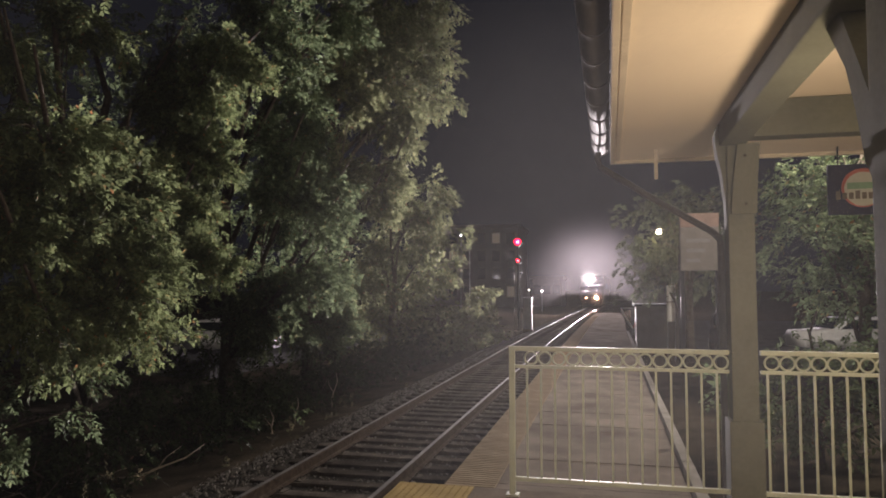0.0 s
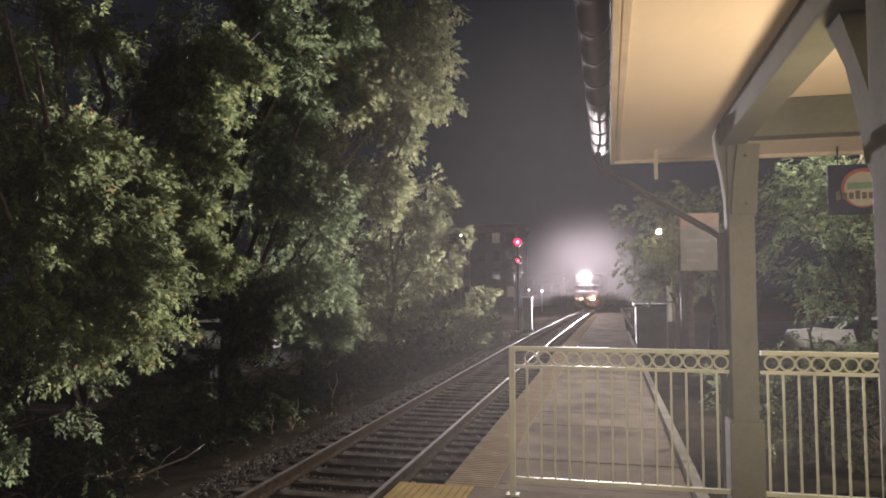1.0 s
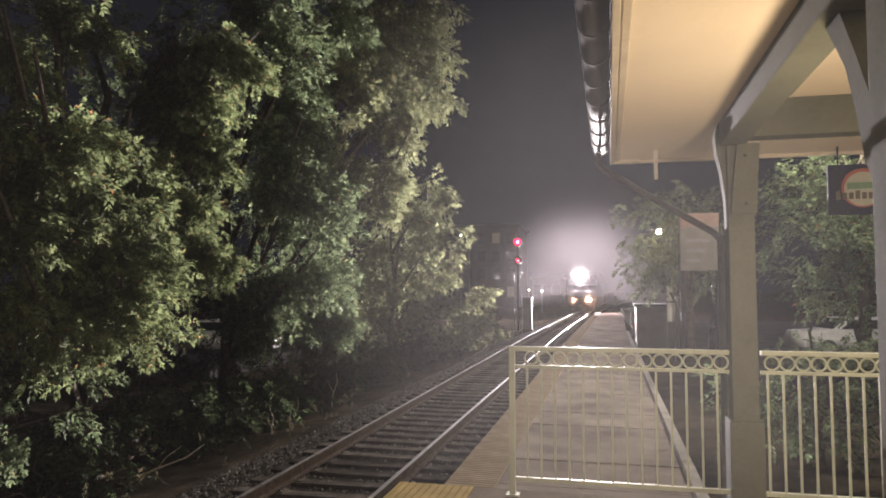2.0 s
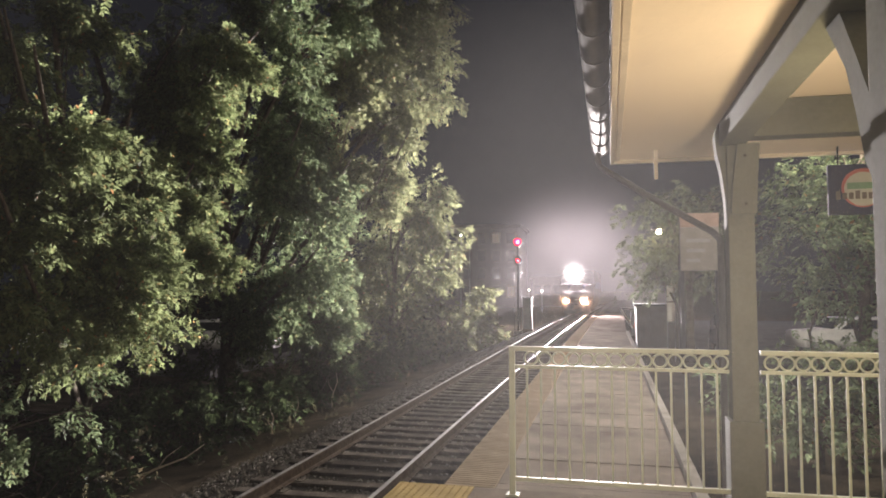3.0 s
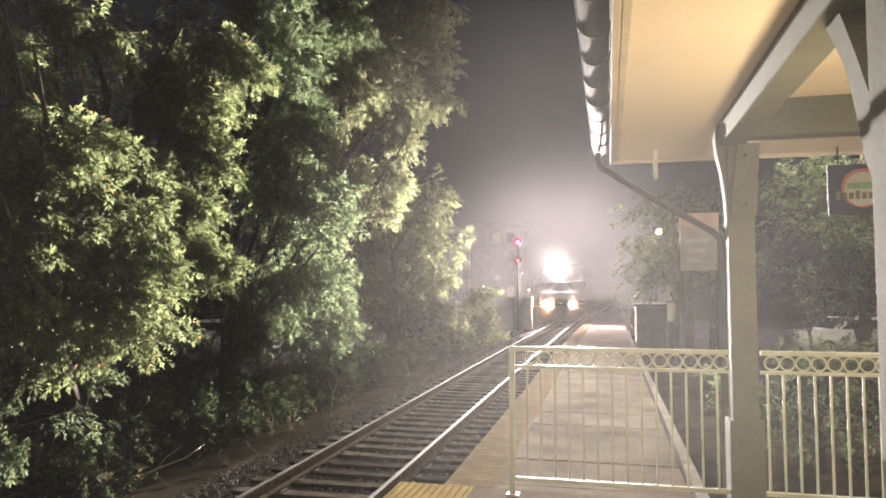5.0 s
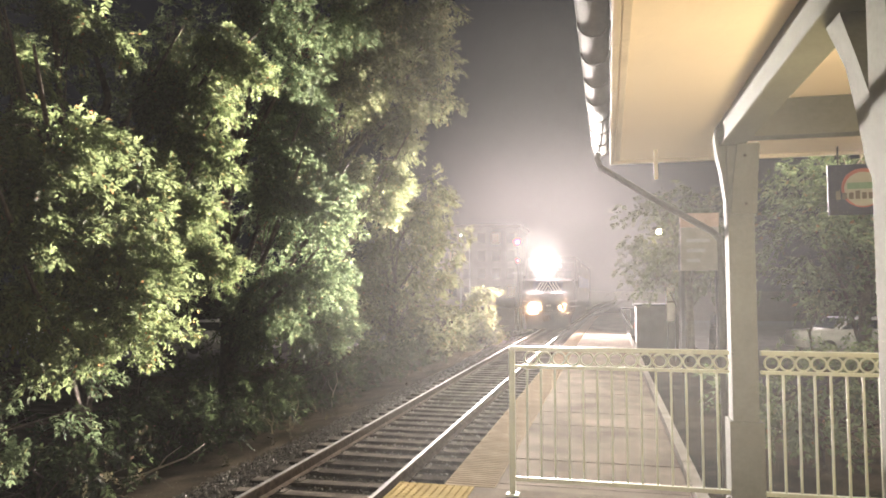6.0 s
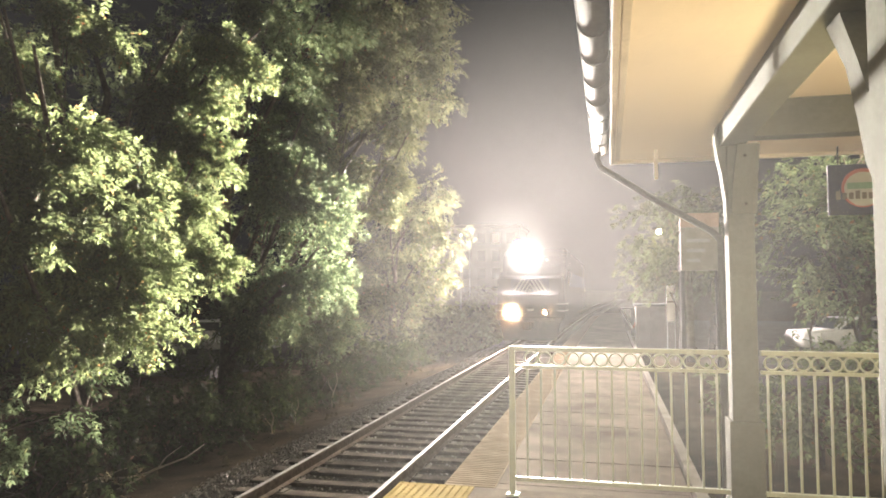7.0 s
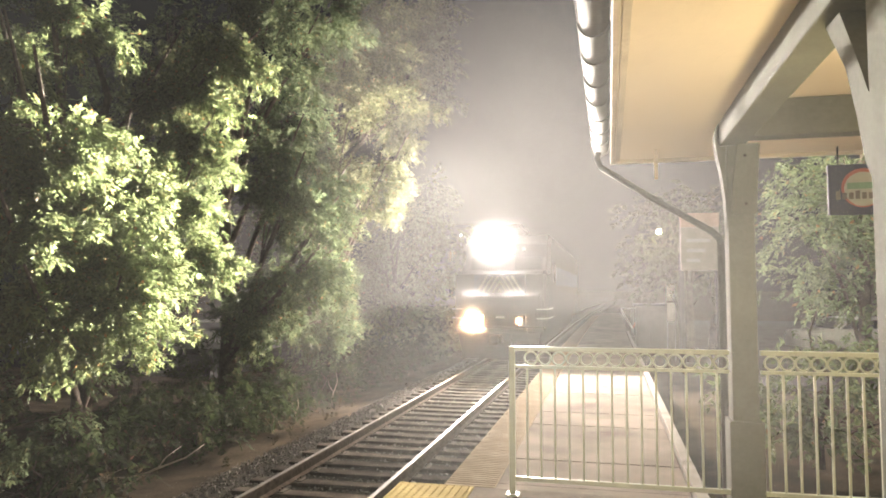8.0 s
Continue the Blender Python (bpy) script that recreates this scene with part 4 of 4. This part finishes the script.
def build_car(x, y, z, turn, paint, label):
    c = thing("car", label, "car", Matrix.Translation((x, y, z)) @ pose(0, 0, 0, 0, 0, turn), "parked cars")
    body = [(-2.2, 0.35), (-2.25, 0.7), (-2.1, 0.92), (-1.2, 0.98), (-0.6, 1.42), (0.9, 1.45), (1.6, 1.02), (2.1, 0.95), (2.2, 0.6), (2.15, 0.32)]
    bm = plate(bmesh.new(), body, "y", -0.85, 0.85)
    es = [e for e in bm.edges if abs(e.verts[0].co.y - e.verts[1].co.y) < 0.01]
    bmesh.ops.bevel(bm, geom=es, offset=0.08, segments=3, affect="EDGES")
    bd = part("body", bm, paint, c, smooth=True)
    part("side_glass", plate(bmesh.new(), [(-0.95, 1.02), (-0.5, 1.34), (0.82, 1.37), (1.35, 1.04)], "y", -0.862, 0.862), M_GLASS, bd)
    part("windscreen", plate(bmesh.new(), [(-1.16, 1.03), (-0.66, 1.4), (-0.62, 1.38), (-1.1, 1.01)], "y", -0.7, 0.7), M_GLASS, bd)
    for wx in (-1.4, 1.35):
        for wy in (-0.78, 0.78):
            w = part("wheel", disc(bmesh.new(), wx, wy, 0.32, 0.32, 0.2, 20), M_TYRE, c)
            part("rim", disc(bmesh.new(), wx, wy * 1.135, 0.32, 0.2, 0.03, 14), M_STEEL, w)


def build_lot():
    lot = part("car_park", bx(3.6, 40, 18.5, 60, -0.3, -0.02), M_LOT)
    tagged(lot, "dark asphalt car park behind the trees", "car park", kind="structure")
    lot = part("car_park", bx(-45, -13, 21, 42, -0.6, -0.15), M_LOT)
    tagged(lot, "dark asphalt car park behind the tree row", "car park", kind="structure")
    for x, y, z, turn, paint, label in ((8.9, 29.0, -0.02, 12, M_WHITE, "white parked car seen under the branches"), (13.6, 30.0, -0.02, 8, M_WHITE, "white parked car seen under the branches"),
                                        (5.0, 31.0, -0.02, 80, M_DKCAR, "dark parked car in the car park"), (12.6, 24, -0.02, 20, M_DKCAR, "dark parked car in the car park"),
                                        (-20.6, 23.2, -0.15, 10, M_WHITE, "white parked car behind the tree row"), (-14.8, 24.6, -0.15, 8, M_WHITE, "white parked car behind the tree row")):
        build_car(x, y, z, turn, paint, label)


build_lot()


def build_far_building(x0, x1, y, z1, storeys, bays, label, lit):
    b = thing("apartment_building", label, "building", Matrix.Translation((x0, y, 0)))
    w = x1 - x0
    part("wall", bx(0, w, 0, 12, -0.5, z1), M_BRICK, b)
    part("roof", bx(-0.4, w + 0.4, -0.5, 12.4, z1 + 0.002, z1 + 0.5, 0.05), M_BRICK, b)
    rnd = random.Random(5)
    fr = mesh_of(bx(-0.75, 0.75, -0.06, 0.0, -0.95, 0.95), "window", M_BOARD)
    gl = mesh_of(bx(-0.63, 0.63, -0.075, -0.062, -0.83, 0.83), "pane", M_GLASS)
    gw = mesh_of(bx(-0.63, 0.63, -0.075, -0.062, -0.83, 0.83), "pane", M_WIN)
    for i in range(storeys):
        for j in range(bays):
            o = new("window", fr)
            o.parent = b
            o.location = (w * (j + 0.5) / bays, 0, (z1 - 1.0) * (i + 0.55) / storeys + 0.6)
            p = new("pane", gw if rnd.random() < lit else gl)
            p.parent = o
    for i in range(1, storeys):
        part("string_course", bx(0, w, -0.05, -0.002, (z1 - 1.0) * i / storeys + 0.4, (z1 - 1.0) * i / storeys + 0.6), M_BRICK, b)


build_far_building(-31.0, -14.2, 112.0, 12.6, 4, 7, "grey four-storey apartment building beyond the track", 0.06)
build_far_building(-13.6, -8.4, 128.0, 4.5, 1, 3, "low pale far building beside the crossing", 0.35)


def build_far_lamp(x, y, z):
    s = thing("street_lamp", "small far street lamp on a thin pole", "street lamp", Matrix.Translation((x, y, 0)), "lamp posts")
    part("pole", tube(bmesh.new(), [(0, 0, -0.5), (0, 0, z)], 0.06, 6), M_STEEL, s)
    bm = bmesh.new()
    bmesh.ops.create_uvsphere(bm, u_segments=10, v_segments=6, radius=0.07, matrix=Matrix.Translation((0, 0, z + 0.1)))
    part("globe", bm, M_SMALL, s)


for fx, fy, fz in ((-19.0, 90.0, 9.6), (-9.3, 100.0, 2.2), (-10.6, 95.0, 2.4), (-18.2, 92.0, 8.6)):
    build_far_lamp(fx, fy, fz)


# ---- the train ----
def barrel(x, z, r, y0, y1, seg=28, wall=0.03):
    """An open tube along y that shades its lamp from the side."""
    bm = bmesh.new()
    rings = []
    for y, q in ((y0, r), (y1, r), (y1, r + wall), (y0, r + wall)):
        rings.append([bm.verts.new((x + q * math.cos(2 * math.pi * k / seg), y, z + q * math.sin(2 * math.pi * k / seg))) for k in range(seg)])
    for i in range(4):
        a, b = rings[i], rings[(i + 1) % 4]
        for k in range(seg):
            bm.faces.new((a[k], a[(k + 1) % seg], b[(k + 1) % seg], b[k]))
    bmesh.ops.recalc_face_normals(bm, faces=bm.faces)
    return bm


def annulus(r0, r1, y, seg=28):
    """A flat ring that faces along -y."""
    bm = bmesh.new()
    a = [[bm.verts.new((r * math.cos(2 * math.pi * k / seg), y, r * math.sin(2 * math.pi * k / seg))) for k in range(seg)] for r in (r0, r1)]
    for k in range(seg):
        bm.faces.new((a[0][k], a[0][(k + 1) % seg], a[1][(k + 1) % seg], a[1][k]))
    return bm


def build_train():
    t = thing("locomotive", "dark grey passenger locomotive with glowing headlights and a striped nose", "locomotive")
    # side outline of the cab end; y runs back, the short nose stands 1.3 m before the headlight
    prof = [(-1.2, 1.0), (-1.3, 1.15), (-1.26, 2.95), (-1.12, 3.05), (0.2, 3.08), (0.42, 3.55), (0.56, 4.05), (1.1, 4.4), (20.5, 4.4), (20.5, 1.0)]
    bm = plate(bmesh.new(), prof, "x", -1.52, 1.52)
    es = [e for e in bm.edges if abs(e.verts[0].co.x - e.verts[1].co.x) < 0.01]
    bmesh.ops.bevel(bm, geom=es, offset=0.12, segments=4, affect="EDGES")
    body = part("body", bm, M_LOCO, t)
    part("side_band", bx(-1.535, 1.535, 3.0, 20.3, 2.6, 3.3), M_BLUE, body)
    for s in (-1, 1):
        part("windscreen", plate(bmesh.new(), [(0.18, 3.14), (0.395, 3.56), (0.355, 3.58), (0.14, 3.16)], "x", 0.3 * s, 1.25 * s), M_GLASS, body)
        part("cab_window", bx(1.522 * s - 0.01, 1.522 * s + 0.01, 1.6, 2.4, 2.7, 3.4), M_GLASS, body)
        part("nose_door_seam", bx(0.42 * s - 0.012, 0.42 * s + 0.012, -1.312, -1.296, 1.3, 2.2), M_BLACK, body)
    # chevron of pale bars on the nose
    nose = part("nose_panel", bx(-0.85, 0.85, -1.33, -1.272, 2.28, 2.92, 0.01), M_BLUE, t)
    for s in (-1, 1):
        for k in range(5):
            b0 = 0.02 + 0.17 * k
            b1 = b0 + 0.085
            f0, f1 = min(1.0, (b0 + 0.02) / 0.36), min(1.0, (b1 + 0.02) / 0.36)
            bm = plate(bmesh.new(), [(s * b0, 2.33), (s * b1, 2.33), (s * (b1 - 0.36 * f1 + 0.02), 2.33 + 0.54 * f1), (s * (b0 - 0.36 * f0 + 0.02), 2.33 + 0.54 * f0)], "y", -1.342 - 0.002 * (s > 0) - 0.0005 * k, -1.332)
            part("stripe", bm, M_STRIPE, nose, "white diagonal warning stripe")
    # headlight over the windscreens
    bm = bx(-0.27, 0.27, 0.06, 0.66, 3.925, 3.95, 0.004)
    box(bm, -0.27, -0.24, 0.06, 0.64, 3.66, 3.925)
    box(bm, 0.24, 0.27, 0.06, 0.64, 3.66, 3.925)
    box(bm, -0.24, 0.24, 0.475, 0.64, 3.67, 3.925)
    # floor plate juts forward, added to keep lamp light off the nose top
    box(bm, -0.27, 0.27, -0.12, 0.6, 3.63, 3.66)
    hs = part("headlight_housing", bm, M_LOCO, t)
    for x in (-0.11, 0.11):
        aim = Matrix.Translation((x, 0.43, 3.80)) @ pose(0, 0, 0, -1.0, 0, -0.4)
        part("headlight_back", disc(bmesh.new(), 0, 0.018, 0, 0.084, 0.026, 24), M_BLACK, hs, at=aim)
        part("headlight", annulus(0.001, 0.055, 0), M_HEAD, hs, "glowing white headlight", at=aim)
        # deep barrel added to narrow the headlight's beam
        part("lamp_barrel", barrel(0, 0, 0.057, -0.44, 0.008), M_BLACK, hs, "deep black lamp barrel", at=aim)
        # glowing ring added for wide light outside the beam
        part("spill_ring", annulus(0.058, 0.086, -0.443), M_RIM, hs, "added glowing ring that spreads wide light from the headlight", at=aim)
        part("flange", barrel(0, 0, 0.0875, -0.439, -0.431, wall=0.02), M_BLACK, hs, at=aim)
        part("flange", barrel(0, 0, 0.0572, -0.4385, -0.4315, wall=0.0295), M_BLACK, hs, at=aim)
    swings = []
    for x in (-DITCH_X, DITCH_X):
        dl = part("ditch_light_housing", bx(x - 0.17, x + 0.17, DITCH_Y + 0.14, DITCH_Y + 0.4, 1.26, 1.6, 0.03), M_BLACK, t)
        swing = part("ditch_light", disc(bmesh.new(), 0, 0.014, 0, 0.108, 0.02, 24), M_BLACK, t, "ditch light that swings to imitate flashing, with a glowing reflector", at=Matrix.Translation((x, DITCH_Y, 1.43)))
        part("reflector", annulus(0.001, 0.1, 0), M_DITCH, swing, "glowing amber-white reflector")
        bulb = bmesh.new()
        bmesh.ops.create_uvsphere(bulb, u_segments=14, v_segments=8, radius=0.05)
        part("bulb", bulb, M_AMBER, dl, "small glowing amber bulb", at=Matrix.Translation((x, DITCH_Y - 0.032, 1.43)), smooth=True)
        part("lamp_stem", tube(bmesh.new(), [(x, DITCH_Y + 0.14, 1.3), (x, DITCH_Y + 0.015, 1.3), (x, DITCH_Y + 0.015, 1.335)], 0.012, 6), M_BLACK, dl)
        # tube added to block the reflector's light while it is turned away
        part("flash_shield", barrel(x, 1.43, 0.122, DITCH_Y - 0.13, DITCH_Y + 0.14, wall=0.02), M_BLACK, dl, "added black tube that hides the ditch light when it turns")
        swings.append((swing, x))
    part("front_deck", bx(-1.45, 1.45, -1.62, -1.1, 1.05, 1.22, 0.03), M_BLACK, t)
    part("anticlimber", bx(-0.95, 0.95, -1.75, -1.6, 1.06, 1.2, 0.02), M_BLACK, t)
    part("number_panel", bx(-0.13, 0.15, -1.335, -1.296, 1.5, 1.56, 0.006), M_STRIPE, t, "small pale plate")
    part("pilot", plate(bmesh.new(), [(-1.35, 1.04), (1.35, 1.04), (1.2, 0.18), (-1.2, 0.18)], "y", -1.5, -1.3), M_BLACK, t)
    cp = part("coupler", bx(-0.14, 0.14, -2.1, -1.45, 0.72, 0.98, 0.04), M_RUST, t)
    part("knuckle", bx(-0.2, 0.08, -2.3, -2.09, 0.68, 1.02, 0.05), M_RUST, cp)
    part("underframe", bx(-1.2, 1.2, -1.2, 20.2, 0.45, 0.99, 0.05), M_BLACK, t)
    for s in (-1, 1):
        part("grab_iron", tube(bmesh.new(), [(s * 1.3, -1.3, 1.3), (s * 1.3, -1.4, 1.4), (s * 1.3, -1.4, 2.2), (s * 1.3, -1.28, 2.3)], 0.018, 6), M_BLACK, t)
        for z in (1.5, 1.8):
            part("side_rail", tube(bmesh.new(), [(s * 1.2, -1.52, z), (s * 1.56, -1.48, z), (s * 1.6, 0.3, z)], 0.014, 6), M_STEEL, t, "thin grey handrail")
        part("rail_post", tube(bmesh.new(), [(s * 1.2, -1.52, 1.2), (s * 1.2, -1.52, 1.8)], 0.014, 6), M_BLACK, t)
        part("marker_light", disc(bmesh.new(), s * 0.6, 0.5, 3.86, 0.05, 0.1, 12), M_STEEL, t)
        part("mirror", bx(s * 1.62 - 0.06, s * 1.62 + 0.06, 0.75, 0.8, 3.0, 3.3, 0.01), M_BLACK, t)
    part("hose", tube(bmesh.new(), [(0.4, -1.5, 0.9), (0.42, -1.65, 0.6), (0.35, -1.63, 0.4)], 0.025, 6), M_TYRE, t)
    wheels = []
    for y in (2.6, 5.4, 15.2, 18.0):
        ax = part("wheelset", disc(disc(disc(bmesh.new(), -0.75, 0, 0, 0.5, 0.13, 28, "x"), 0.75, 0, 0, 0.5, 0.13, 28, "x"), 0, 0, 0, 0.09, 1.6, 10, "x"), M_RUST, t, "steel wheelset")
        wheels.append((ax, y))
    return t, wheels, swings


DITCH_X, DITCH_Y = 0.68, -1.9
train, wheelsets, ditch_lights = build_train()


def build_glare_banks():
    """Thin shallow domes ahead of the engine that imitate haze and lens glare; only the train's own lights make them
    visible.
    """
    banks = []
    for k, (d, r, dens, floor) in enumerate(((0.9, 10.0, 0.05, 7e-5), (3.0, 10.0, 0.056, 1.2e-3), (2.7, 12.0, 0.055, 0.0))):
        bm = bmesh.new()
        rings, segs = 10, 40
        vs = [bm.verts.new((0, 0, 0))]
        for i in range(1, rings + 1):
            q = i / rings
            for j in range(segs):
                a = 2 * math.pi * j / segs
                vs.append(bm.verts.new((q * math.cos(a), 0.12 * q * q + 0.02 * noise.noise(Vector((q * math.cos(a) * 2, q * math.sin(a) * 2, k))), q * math.sin(a))))
        for j in range(segs):
            bm.faces.new((vs[0], vs[1 + j], vs[1 + (j + 1) % segs]))
        for i in range(rings - 1):
            for j in range(segs):
                a, b = 1 + i * segs + j, 1 + i * segs + (j + 1) % segs
                bm.faces.new((vs[a], vs[a + segs], vs[b + segs], vs[b]))
        for f in bm.faces:
            f.smooth = True
        o = part("mist", bm, glare_mat("headlight_glare", dens, (0.3, 1.0, 0.0), 2.2, floor))
        o.scale = (r, r, r)
        tagged(o, "thin scattering dome that imitates headlight haze and lens glare", "mist", kind="stuff")
        banks.append((o, d))
    return banks


glare_banks = build_glare_banks()


def build_bloom_sheet():
    """A small sheet ahead of the engine, which slowly gains on it; it imitates headlight bloom."""
    o = part("mist", annulus(0.001, 1.0, 0, 40), glare_mat("bloom_sheet", 2.1e-3, (0.2, 1.0, 0.0), 0))
    o.scale = (1.45, 1.45, 1.45)
    tagged(o, "small scattering sheet that imitates the headlights' lens bloom", "mist", kind="stuff")
    return o


bloom_sheet = build_bloom_sheet()


def build_ditch_bloom():
    """A small sheet close before each ditch light that imitates its lens bloom."""
    out = []
    for x in (-DITCH_X, DITCH_X):
        bm = annulus(0.001, 1.0, 0, 32)
        o = part("mist", bm, glare_mat("ditch_bloom", 1.1e-1, (0.05, 0.7, 0.0), 0))
        o.scale = (1.7, 1.7, 1.7)
        tagged(o, "small scattering sheet that imitates a ditch light's bloom", "mist", kind="stuff")
        out.append((o, x))
    return out


ditch_blooms = build_ditch_bloom()


def build_veiling_glare():
    """A wide, very thin sheet close before the camera that imitates veiling lens glare."""
    bm = bmesh.new()
    n, m = 24, 12
    g = [[bm.verts.new((-1.0 + 2.0 * i / n, 0.02 * noise.noise(Vector((i * 0.4, j * 0.4, 5))), -0.5 + j / m)) for i in range(n + 1)] for j in range(m + 1)]
    for j in range(m):
        for i in range(n):
            f = bm.faces.new((g[j][i], g[j][i + 1], g[j + 1][i + 1], g[j + 1][i]))
            f.smooth = True
    o = part("mist", bm, glare_mat("veiling_glare", 2.35e-2, (0.02, 0.46, 0.06), 0))
    o.matrix_basis = Matrix.Translation((-0.02, 1.5, 2.46)) @ Matrix.Diagonal((1.95, 1.95, 1.95, 1))
    tagged(o, "thin still sheet near the camera that imitates veiling lens glare", "mist", kind="stuff")


build_veiling_glare()


# ---- what moves ----
def motions():
    def front(t):
        return 94.4 - 8.8 * t

    times = [i * 0.5 for i in range(17)]
    walk(train, [(t, Matrix.Translation((bend(front(t)), front(t), 0.0)) @ pose(0, 0, 0, 0, 0, -heading(front(t)))) for t in times])
    for ax, y in wheelsets:
        walk(ax, [(i * 0.08, Matrix.Translation((0, y, 0.5)) @ pose(0, 0, 0, 1008.0 * i * 0.08)) for i in range(101)])
    # the two ditch lights swing out and back in turn to imitate flashing
    for lamp_part, x in ditch_lights:
        side, t0 = (1, 3.2) if x > 0 else (-1, 3.7325)
        walk(lamp_part, [(i * 0.08, Matrix.Translation((x, DITCH_Y, 1.43)) @ pose(0, 0, 0, 0, 0, side * 130.0 * (0.5 - 0.5 * math.cos(2 * math.pi * (i * 0.08 - t0) / 1.065)))) for i in range(101)])
    for glow_bank, x in ditch_blooms:
        walk(glow_bank, [(t, Matrix.Translation((bend(front(t)) + x, front(t) + DITCH_Y - 0.42, 1.43)) @ pose(0, 0, 0, 0, 0, -heading(front(t)))) for t in times])
    # the widest glare dome stands ever farther ahead of the engine
    for (bank, d), drift in zip(glare_banks, (0.0, 0.0, 0.7)):
        walk(bank, [(t, Matrix.Translation((bend(front(t) - d - drift * t) - 0.007 * d, front(t) - d - drift * t, 3.75 - 0.12 * d - drift)) @ pose(0, 0, 0, 0, 0, -heading(front(t)))) for t in times])
    gap = [(t, 7.0 - 0.58 * t) for t in times]
    walk(bloom_sheet, [(t, Matrix.Translation((bend(front(t) - d) + 0.03 * t, front(t) - d, 3.8 + 0.012 * d)) @ pose(0, 0, 0, 0, 0, -heading(front(t)))) for t, d in gap])


motions()
